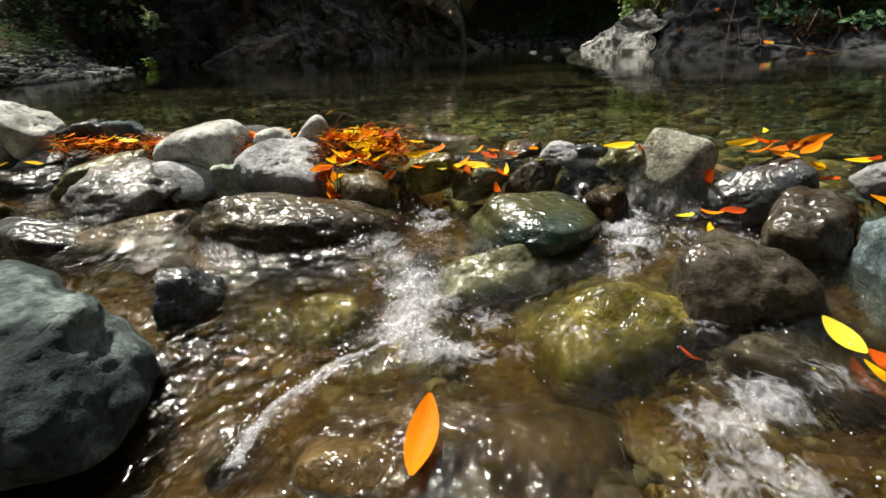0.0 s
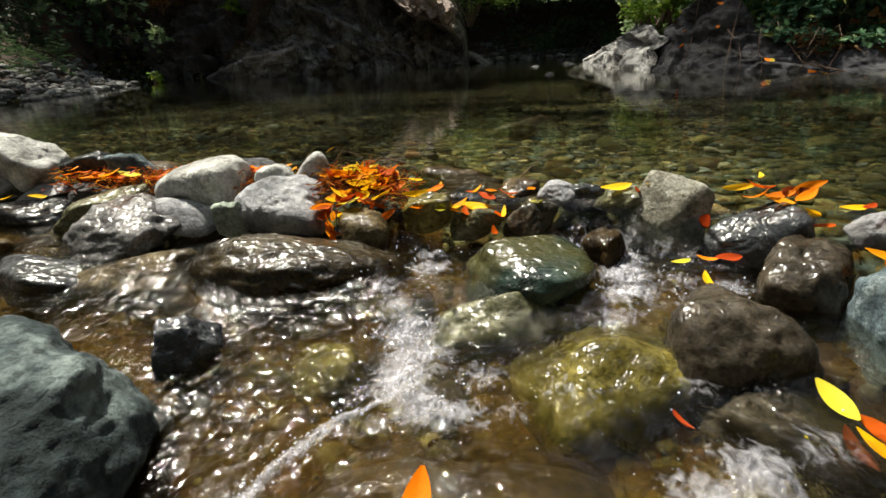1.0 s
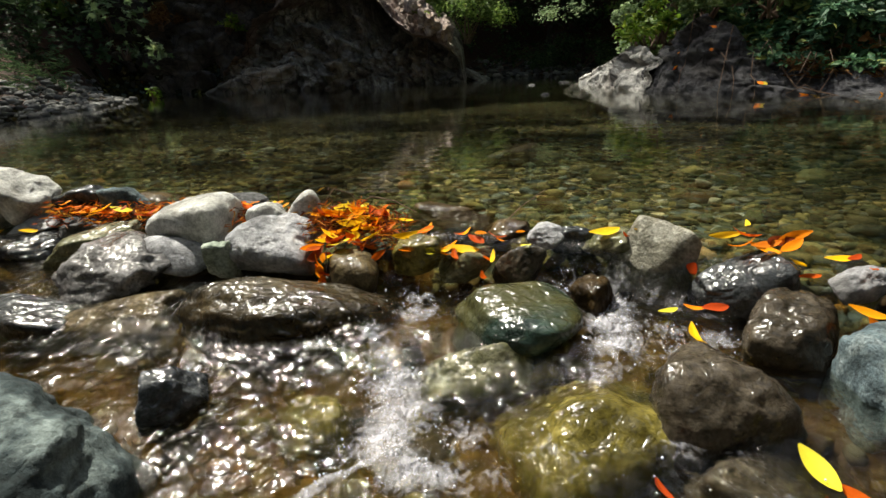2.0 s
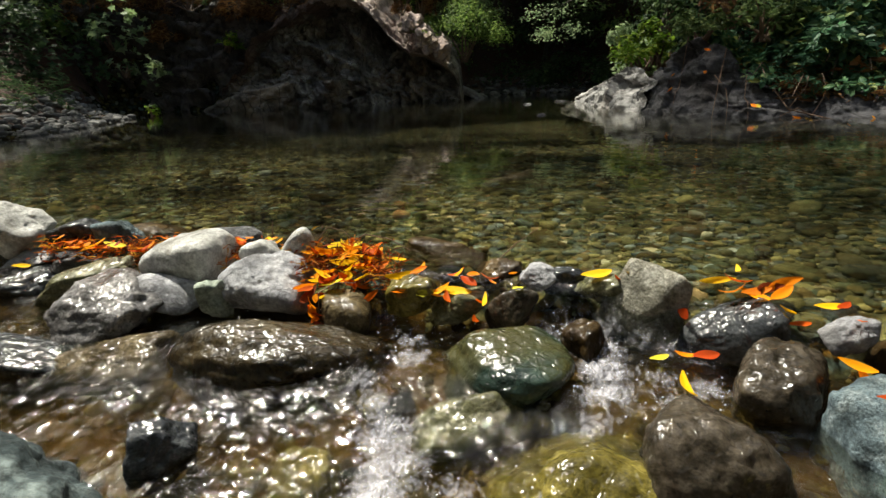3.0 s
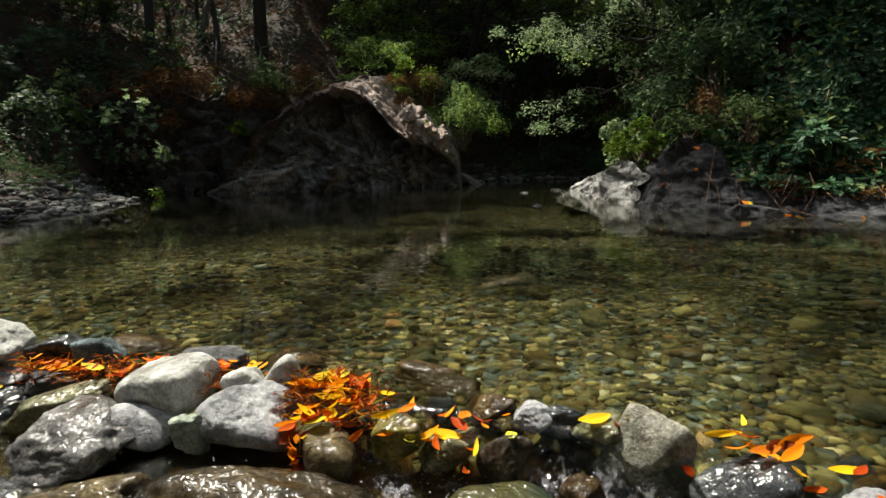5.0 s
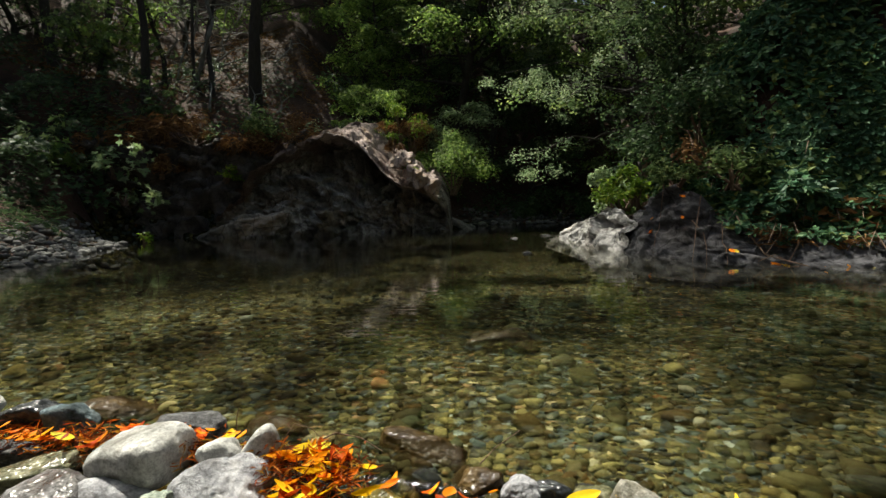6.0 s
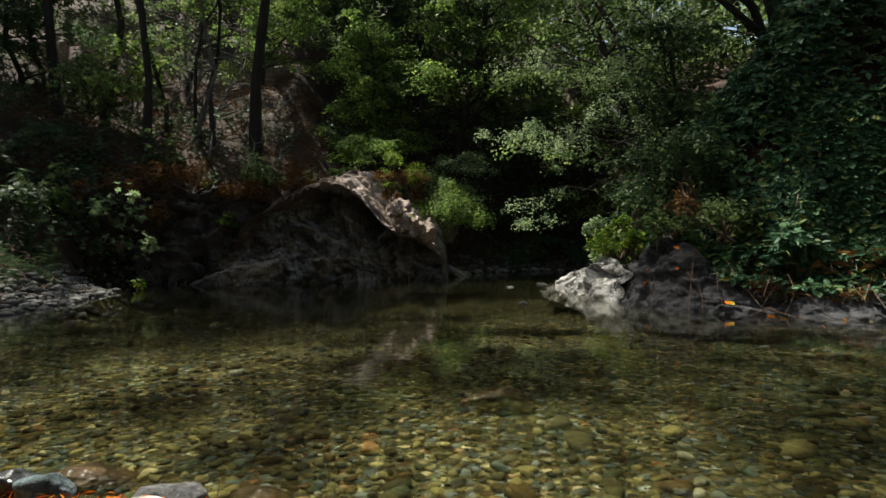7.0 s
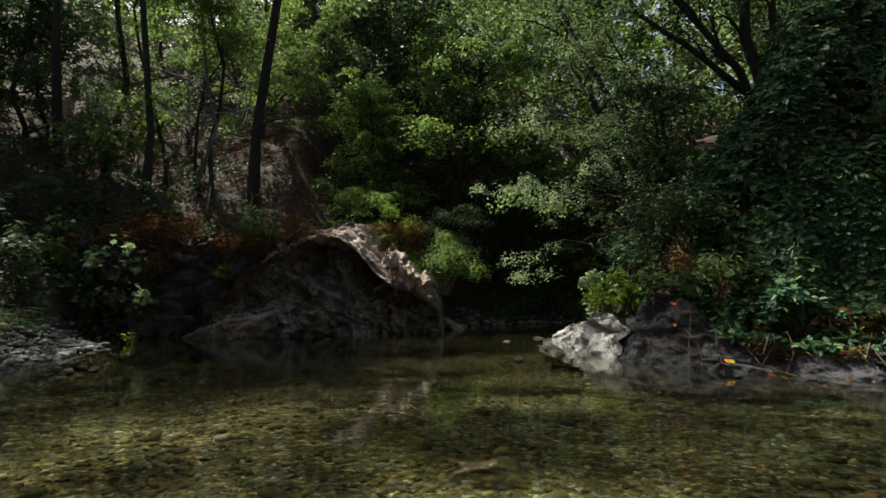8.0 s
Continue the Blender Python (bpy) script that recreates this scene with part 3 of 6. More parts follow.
for fx, fy, r, a in ((0.1, 1.3, 0.05, 0.45), (0.13, 1.24, 0.05, 0.6), (0.17, 1.17, 0.06, 0.75), (0.19, 1.1, 0.06, 0.8), (0.18, 1.03, 0.06, 0.8), (0.22, 0.975, 0.05, 0.75), (0.27, 0.955, 0.05, 0.6),
                     (0.34, 0.97, 0.04, 0.4), (0.3, 1.05, 0.05, 0.5), (0.17, 1.46, 0.05, 0.5), (0.18, 1.38, 0.05, 0.6), (0.57, 1.43, 0.06, 0.8), (0.565, 1.35, 0.06, 0.8), (0.56, 1.27, 0.06, 0.75), (0.68, 1.24, 0.06, 0.55), (0.74, 1.3, 0.05, 0.5), (0.53, 1.2, 0.05, 0.5),
                     (0.66, 1.33, 0.08, 0.4), (0.62, 0.87, 0.06, 0.6), (0.56, 0.83, 0.06, 0.6), (0.6, 0.76, 0.055, 0.55), (0.54, 0.74, 0.05, 0.5), (0.41, 1.03, 0.04, 0.4), (0.62, 1.05, 0.05, 0.4), (0.72, 0.92, 0.06, 0.4)):
    foam(fx, fy, r, a)
for fx, fy, r, a in ((-0.22, 1.36, 0.14, 0.36), (-0.07, 1.36, 0.1, 0.3), (-0.5, 1.37, 0.1, 0.12), (0.28, 1.5, 0.05, 0.45), (0.15, 1.52, 0.05, 0.4), (0.0, 1.2, 0.12, 0.2), (0.45, 1.0, 0.1, 0.2), (0.7, 1.07, 0.1, 0.22), (0.28, 0.82, 0.12, 0.2), (0.47, 1.5, 0.05, 0.4), (0.6, 1.5, 0.05, 0.4)):
    foam(fx, fy, r, a)
wave = ((0.02, 0.78), (0.02, 0.83), (0.06, 0.89), (0.11, 0.96), (0.22, 1.0))
for (ax, ay), (bx, by) in zip(wave, wave[1:]):
    for k in range(7):
        foam(ax + (bx - ax) * k / 7, ay + (by - ay) * k / 7, 0.015, 0.72)
for k in range(15):
    fx = 0.06 + 0.05 * k
    foam(fx, float(dam_y(fx)) - 0.07 - 0.02 * (k % 3), 0.032, 0.34 + 0.08 * (k % 2))
sx, sv = warp(330, 0.2, 1.7, 2.6, 5), np.concatenate([np.linspace(0, 0.55, 190), np.linspace(0.56, 1, 30)[1:] ** 1.0])
SX, SV = np.meshgrid(sx, sv)
SY = dam_y(SX) + 0.03 - SV * 2.2 - 9 * np.clip(SV - 0.7, 0, 1)
ss = dam_y(SX) - SY
q = np.stack([SX, SY, 0 * SX], -1).reshape(-1, 3)
rush = smooth01(0.02, 0.2, ss)
fo = np.zeros_like(SX)
for fx, fy, fr_, fa in FOAM:
    fo = np.maximum(fo, fa * np.exp(-(((SX - fx) / fr_) ** 2 + ((SY - fy) / fr_) ** 2)))
SZ = stream_z(SX, SY) + rush * (0.4 + 0.9 * np.minimum(fo, 0.7)) * (0.011 * fbm(q * np.array([11, 9, 1]), 4, 0.6).reshape(SX.shape) + 0.004 * np.abs(fbm(q * 42, 3, 0.6).reshape(SX.shape)))
SZ = SZ + 0.012 * fo * (1 + vnoise(q * 55).reshape(SX.shape))
me = mesh("riffle_water", np.stack([SX, SY, SZ], -1).reshape(-1, 3), grid_faces(len(sx), len(sv))[:, ::-1], M_STREAM)
me.attributes.new("foam", "FLOAT", "POINT").data.foreach_set("value", fo.reshape(-1))
tagged(new("riffle_water", me), "rushing clear water with white foam and glints", "water", kind="structure")


def bead_mat():
    """Drops and bubbles of broken water: white, with a sharp gloss."""
    m = Mat("water_bead")
    m.b.inputs["Base Color"].default_value = (0.62, 0.62, 0.68, 1)
    m.b.inputs["Roughness"].default_value = 0.12
    m.b.inputs["Coat Weight"].default_value = 1.0
    return m.m


def spray_beads():
    """Drops that the falls throw up, thickest where the water breaks."""
    g = np.random.default_rng(2024)
    weight = np.array([f[3] ** 2 * f[2] if f[2] < 0.07 else 0.1 * f[2] for f in FOAM])
    pick = g.choice(len(FOAM), 520, p=weight / weight.sum())
    C = np.array([[FOAM[i][0] + g.normal() * FOAM[i][2] * 0.95, FOAM[i][1] + g.normal() * FOAM[i][2] * 0.95] for i in pick])
    lip_x = g.uniform(-0.35, 1.0, 150)
    C = np.concatenate([C, np.stack([lip_x, dam_y(lip_x) - g.uniform(0.02, 0.24, 150)], 1)])
    z = stream_z(C[:, 0], C[:, 1]) + 0.006 + 0.022 * g.random(len(C)) ** 2.5
    V0, F0 = ico(1)
    r = 0.0007 + 0.0017 * g.random(len(C)) ** 3
    P = np.concatenate([C, z[:, None]], 1)
    vs = P[:, None, :] + V0[None] * r[:, None, None]
    fs = F0[None] + (np.arange(len(C)) * len(V0))[:, None, None]
    return mesh("water_spray", vs.reshape(-1, 3), fs.reshape(-1, 3), bead_mat())


tagged(new("water_spray", spray_beads()), "white drops of spray thrown up by the falling water", "water drops", kind="stuff")

# ---- the dam and the riffle: the large stones ----
stone(-1.175, 1.86, 0.07, 0.245, 0.2, 0.175, M_WHITE, 11, "large dry pale grey boulder at the pool's edge", (14, 8, 12), facets=10, sharp=14)
stone(-0.965, 1.9, 0.035, 0.19, 0.14, 0.11, M_SLATE, 12, "dark flat stone wet at its foot", (6, -14, 20))
stone(-0.828, 1.89, 0.018, 0.135, 0.12, 0.135, M_BLUE, 13, "speckled blue-grey stone in the leaf litter", (0, 0, 30), facets=9, sharp=14)
stone(-1.075, 1.81, -0.02, 0.155, 0.11, 0.05, M_GREY, 14, "thin pale flat stone", (4, -4, 5))
stone(-0.93, 1.82, -0.02, 0.18, 0.13, 0.06, M_DRYGREY, 15, "flat grey stone with a dark underside", (8, 3, -8))
stone(-1.05, 1.77, -0.075, 0.28, 0.2, 0.1, M_SLATE, 16, "broad dark flat stone under a yellow leaf", (3, 0, 0))
stone(-0.502, 1.72, 0.014, 0.232, 0.19, 0.165, M_WHITE, 131, "big rounded white stone, dry and sunlit", (4, 4, -6), facets=6, sharp=5, rough=0.05)
stone(-0.46, 1.89, 0.025, 0.2, 0.12, 0.06, M_DRYGREY, 18, "flat grey stone at the water's edge", (0, 3, 0))
stone(-0.5, 1.605, -0.037, 0.178, 0.12, 0.075, M_GREY, 19, "smooth pale egg-shaped stone", (0, 10, -12), facets=5, sharp=4, rough=0.03)
stone(-0.362, 1.585, -0.047, 0.082, 0.08, 0.11, M_PALEGREEN, 20, "small pale green upright stone", (0, 0, 25), facets=8, sharp=12)
stone(-0.245, 1.625, -0.025, 0.245, 0.19, 0.15, M_GREY, 121, "big lavender-grey stone, dark and wet along its foot", (16, 4, 6), facets=10, sharp=9)
stone(-0.27, 1.715, 0.012, 0.14, 0.11, 0.13, M_WHITE, 22, "rounded white stone leaning on a grey one", (0, 0, 0), facets=6, sharp=5)
stone(-0.178, 1.735, 0.024, 0.115, 0.07, 0.145, M_WHITE, 233, "narrow white slab set on edge in litter", (-8, 24, 10), facets=9, sharp=4, rough=0.02)
stone(-0.655, 1.545, -0.08, 0.36, 0.25, 0.18, M_ROUGH, 24, "rough pitted grey stone with a wet foot", (6, -6, -12), facets=16, sharp=16, rough=0.11, freq=3.2)
stone(-0.8, 1.67, -0.045, 0.3, 0.1, 0.09, M_OLIVEGREY, 25, "long pale olive stone, mossy and wet", (0, -16, 22), facets=7)
stone(-0.002, 1.535, -0.068, 0.13, 0.12, 0.115, M_TAN, 26, "round wet olive-brown stone with a pale band", (0, 0, 0), facets=7, sharp=6, rough=0.03)
stone(-0.112, 1.385, -0.108, 0.48, 0.22, 0.165, M_WETBROWN, 127, "long dark stone under a film of running water", (0, 3, 4), facets=7, sharp=5)
stone(-0.54, 1.405, -0.142, 0.33, 0.18, 0.12, M_TAN, 28, "rough wet tan stone in the stream", (0, -8, -6), rough=0.09)
stone(-0.745, 1.4, -0.14, 0.25, 0.2, 0.14, M_SLATE, 29, "dark blue-black wet stone", (0, -6, 12))
stone(-0.385, 0.885, -0.125, 0.44, 0.55, 0.27, M_BOULDER, 50, "large mottled green-grey boulder, its foot dark", (-9, -15, 10), facets=9, sharp=9, rough=0.07, freq=2.4, sub=6, name="boulder")
stone(-0.222, 1.12, -0.138, 0.115, 0.1, 0.11, M_SLATE, 231, "small black angular stone in the stream", (14, 10, 30), facets=8, sharp=24)
# added stone: its black colour supplies the dark of the boulder's shadow
stone(-0.42, 0.6, -0.3, 0.34, 0.3, 0.18, M_SHADE_BLACK, 173, "black stone added to deepen the boulder's shade", (0, 4, 100), facets=7)
stone(0.04, 1.1, -0.18, 0.14, 0.12, 0.1, M_OLIVE, 32, "yellow-olive stone under water", (0, 0, 10))
stone(0.378, 1.365, -0.1, 0.262, 0.22, 0.135, M_GREEN, 333, "smooth wet dark green stone, glossy in the sun", (8, 8, -8), facets=7, sharp=6, rough=0.045)
stone(0.308, 1.245, -0.155, 0.215, 0.15, 0.125, M_OLIVEGREY, 34, "banded grey-olive wet stone below the green one", (0, -14, 12), facets=9, sharp=16)
stone(0.5, 1.115, -0.2, 0.28, 0.25, 0.22, M_OLIVE, 35, "big olive-yellow stone washed by the stream", (-10, 24, 20), facets=7, sharp=18, rough=0.06)
stone(0.69, 1.135, -0.125, 0.215, 0.2, 0.2, M_GREYBROWN, 136, "rounded dark brown wet stone in the stream", (0, 0, 0), facets=8, sharp=7)
stone(0.74, 0.99, -0.205, 0.28, 0.2, 0.15, M_GREYBROWN, 17, "dark brown stone under running water", (0, 5, -10), facets=10, sharp=14)
stone(0.682, 1.545, -0.05, 0.185, 0.12, 0.225, M_SLAB, 38, "upright olive-grey slab, pale on top and wet below", (-14, 20, -8), facets=7, sharp=20, rough=0.045)
stone(0.83, 1.44, -0.045, 0.18, 0.15, 0.1, M_SLATE, 39, "dark wet flat stone with leaves on it", (0, -18, 8), facets=6, sharp=7, rough=0.04)
stone(0.852, 1.28, -0.105, 0.17, 0.16, 0.215, M_GREYBROWN, 140, "rounded wet brown-grey stone, glinting", (0, 6, 0), facets=7, sharp=4)
stone(0.96, 1.16, -0.11, 0.16, 0.16, 0.2, M_BLUE, 41, "smooth blue-grey boulder beside the stream", (0, 0, 20), facets=6)
stone(0.985, 1.34, 0.005, 0.1, 0.09, 0.07, M_GREY, 42, "small pale stone on the lip", (0, 0, 0))
stone(0.452, 1.63, 0.002, 0.088, 0.075, 0.06, M_GREY, 43, "mottled grey and rust stone on the lip", (0, 10, 0))
stone(0.515, 1.64, -0.008, 0.12, 0.09, 0.065, M_SLATE, 44, "dark flat stone on the dam's lip", (0, 5, 0))
stone(0.6, 1.59, -0.008, 0.13, 0.1, 0.07, M_OLIVEGREY, 45, "flat olive stone under a yellow leaf", (0, -4, 0))
stone(0.362, 1.67, -0.002, 0.11, 0.09, 0.07, M_BROWN, 46, "rounded brown stone on the dam's lip", (0, 0, 0))
stone(0.388, 1.53, -0.045, 0.115, 0.1, 0.13, M_GREYBROWN, 47, "wet brown stone in the spill", (0, 0, 15))
stone(0.545, 1.44, -0.075, 0.1, 0.09, 0.1, M_BROWN, 48, "brown stone in the falling water", (0, 0, 40))
stone(0.15, 1.57, -0.02, 0.13, 0.12, 0.1, M_OLIVE, 49, "wet olive stone under drifted leaves", (0, 0, 0))
stone(0.27, 1.55, -0.045, 0.13, 0.1, 0.09, M_OLIVEGREY, 51, "wet stone in the spill", (0, 8, 20))
stone(0.28, 0.83, -0.215, 0.4, 0.26, 0.16, M_BROWN, 52, "broad brown stone just under the water", (0, 2, 0), facets=7, sharp=5)
stone(0.2, 1.89, -0.035, 0.26, 0.13, 0.09, M_BROWN, 53, "long dark stone sunk at the pool's edge", (0, 0, -6), facets=7)
stone(0.43, 3.12, -0.062, 0.36, 0.13, 0.13, M_TAN, 54, "brown oblong stone lying on the pool's bed", (0, 0, 2), facets=7)
stone(-0.86, 2.1, -0.03, 0.34, 0.2, 0.09, M_BROWN, 55, "dark stone sunk behind the dam", (0, 0, 8))
stone(-0.26, 2.02, -0.045, 0.22, 0.14, 0.09, M_BROWN, 56, "dark stone sunk behind the dam", (0, 0, -12))
stone(1.16, 1.3, -0.02, 0.22, 0.2, 0.14, M_BROWN, 57, "wet brown stone at the end of the dam", (0, 0, 12))
stone(1.1, 1.02, -0.12, 0.2, 0.18, 0.15, M_SLATE, 58, "dark wet stone beside the stream", (0, 0, 50))
stone(0.95, 0.98, -0.15, 0.16, 0.15, 0.12, M_BROWN, 59, "brown wet stone under leaves", (0, 0, 5))
stone(-1.38, 1.95, 0.0, 0.28, 0.22, 0.16, M_GREY, 60, "dry grey stone in the dam", (0, 0, 30))
stone(-1.3, 1.62, -0.08, 0.24, 0.2, 0.13, M_SLATE, 61, "dark wet stone beside the dam", (0, 0, 70))
stone(-1.06, 1.5, -0.13, 0.24, 0.2, 0.13, M_BROWN, 62, "brown wet stone in the stream", (0, 0, 40))
for ix, iy, iw in ((0.79, 6.95, 0.13), (0.72, 9.3, 0.14), (1.3, 9.95, 0.2)):
    tagged(stone(ix, iy, -0.008, iw, iw * 0.6, 0.065, M_DRYGREY, int(ix * 100 + iy * 7), "small grey stone standing out of the pool", (0, 0, 20), sub=4), group="stones in the pool")

# smaller stones packed between them
rng = np.random.default_rng(5)
pebble_mats = [M_BROWN, M_OLIVE, M_SLATE, M_BROWN, M_TAN, M_SLATE]
pebbles = [[mesh("stone", *rock_shape(3, 1.0, 0.8, 0.55, 200 + k), mt) for k in range(3)] for mt in pebble_mats]
for k in range(230):
    x = rng.uniform(-1.6, 1.7)
    s = rng.uniform(-0.12, 1.1) if k > 70 else rng.uniform(-0.16, 0.12)
    y = float(dam_y(x)) - s
    w = rng.uniform(0.03, 0.1) * (1.0 if s > 0.12 else 0.9)
    if y < 0.5 or math.hypot(x - 0.35, y - 0.35) < 0.3:
        continue
    zb = gz(x, y)
    ob = new("stone", pebbles[rng.integers(len(pebble_mats) - (0 if s < 0.12 else 1))][k % 3])
    ob.matrix_world = pose(x, y, zb + w * 0.18 + (0.02 if s < 0.12 else 0), rng.uniform(-12, 12), rng.uniform(-12, 12), rng.uniform(0, 360)) @ Matrix.Diagonal((w, w, w, 1))
    tagged(ob, "small wet stone packed among larger ones" if s > 0.12 else "small stone wedged in the dam", "stone", "small stones of the riffle")

# ---- bedrock: the ledge, the outcrop and the dark bank ----
def bedrock_strip(name, path, reach, rises, mat, label, seed, rough=0.13, sink=0.25, lean=0.0, res=0.045, bend=9, bedding=1.0, plane=0.0):
    """A rock face along a line of the shore: it climbs rise over reach, with ledges and hollows."""
    p = np.array(path, float)
    seg = np.r_[0, np.cumsum(np.hypot(*np.diff(p, axis=0).T))]
    nu, nv = max(int(seg[-1] / res), 8), max(int((reach + max(rises)) / res), 8)
    u = np.linspace(0, seg[-1], nu)
    bx, by = np.interp(u, seg, p[:, 0]), np.interp(u, seg, p[:, 1])
    tx, ty = np.gradient(bx), np.gradient(by)
    ker, half = np.ones(bend) / bend, bend // 2
    bx, by, tx, ty = (np.convolve(np.pad(q_, half, "reflect", reflect_type="odd"), ker, "valid") for q_ in (bx, by, tx, ty))
    ln = np.hypot(tx, ty)
    nx_, ny_ = ty / ln, -tx / ln
    v = np.linspace(0, 1, nv)
    U, V = np.meshgrid(u, v)
    top = np.interp(u / seg[-1], seg / seg[-1] if len(rises) == len(path) else np.linspace(0, 1, len(rises)), rises) * (0.9 + 0.25 * fbm(np.stack([u * 1.3 + seed, 0 * u, 0 * u], 1), 4))
    rise = top[None]
    crest = 0.78
    out = reach * V ** (1.2 + lean)
    z = -sink + (top[None] + sink) * ((1 - plane) * np.sin(np.minimum(V / crest, 1) * math.pi / 2) ** 1.15 + plane * np.minimum(V / crest, 1)) - (rise * 0.9) * smooth01(crest, 1.0, V)
    X, Y = bx[None] + nx_[None] * out, by[None] + ny_[None] * out
    P = np.stack([X, Y, z], -1).reshape(-1, 3)
    warped = P + 0.25 * np.stack([fbm(P * 1.1 + 50, 3), fbm(P * 1.1 + 80, 3), fbm(P * 1.1 + 110, 3)], 1)
    ridge = 1 - np.abs(fbm(warped * np.array([1.1, 1.1, 2.6]) + seed, 5, 0.55)).reshape(X.shape) * 1.6
    n = fbm(P * np.array([4.2, 4.2, 8.0]) + seed, 5, 0.65).reshape(X.shape)
    steps = z * 5.5 + 1.1 * fbm(P * 0.9 + seed + 5, 3).reshape(X.shape)
    steps = (np.floor(steps) + smooth01(0.55, 0.95, steps - np.floor(steps)) - steps) / 5.5 * bedding
    broken = crags(warped * np.array([2.2, 2.2, 3.4]), seed).reshape(X.shape)
    amt = rough * (0.35 * (ridge - 0.5) + 0.25 * n + 0.55 * broken)
    X, Y, z = X - nx_[None] * (amt - 0.35 * steps), Y - ny_[None] * (amt - 0.35 * steps), z + amt * 0.4 + 0.15 * steps
    ob = new(name, mesh(name, np.stack([X, Y, z], -1).reshape(-1, 3), grid_faces(nu, nv), mat))
    return tagged(ob, label, "rock", kind="structure")


bedrock_strip("rock_ledge", [(6.0, 4.4), (5.0, 4.85), (4.2, 5.05), (3.68, 5.24), (3.42, 5.37), (3.09, 5.57), (2.69, 5.76), (2.25, 6.06), (1.94, 6.58), (1.72, 7.15), (1.7, 7.45)], 0.8,
              (0.25, 0.27, 0.28, 0.29, 0.3, 0.32, 0.4, 0.66, 0.76, 0.56, 0.46), M_LEDGE, "grey weathered bedrock ledge sloping into the pool", 3, 0.15, 0.2, -0.15, 0.022, 17, 0.6, 0.7)
bedrock_strip("rock_ledge_far", [(1.74, 7.0), (1.66, 7.5), (1.58, 8.1), (1.5, 8.65), (1.4, 9.2), (1.28, 9.85), (1.45, 10.3), (2.1, 10.9), (2.8, 11.8)], 0.62,
              (0.4, 0.48, 0.5, 0.38, 0.22, 0.08, 0.18, 0.28, 0.35), M_POINT, "pale weathered rock point at the far end of the ledge", 8, 0.17, 0.2, 0.0, 0.02, 13, 0.8, 0.5)
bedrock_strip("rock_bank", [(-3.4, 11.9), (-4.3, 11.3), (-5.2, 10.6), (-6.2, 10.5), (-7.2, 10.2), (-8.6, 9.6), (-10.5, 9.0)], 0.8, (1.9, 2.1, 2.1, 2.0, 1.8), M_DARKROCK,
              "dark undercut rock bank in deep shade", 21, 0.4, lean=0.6)


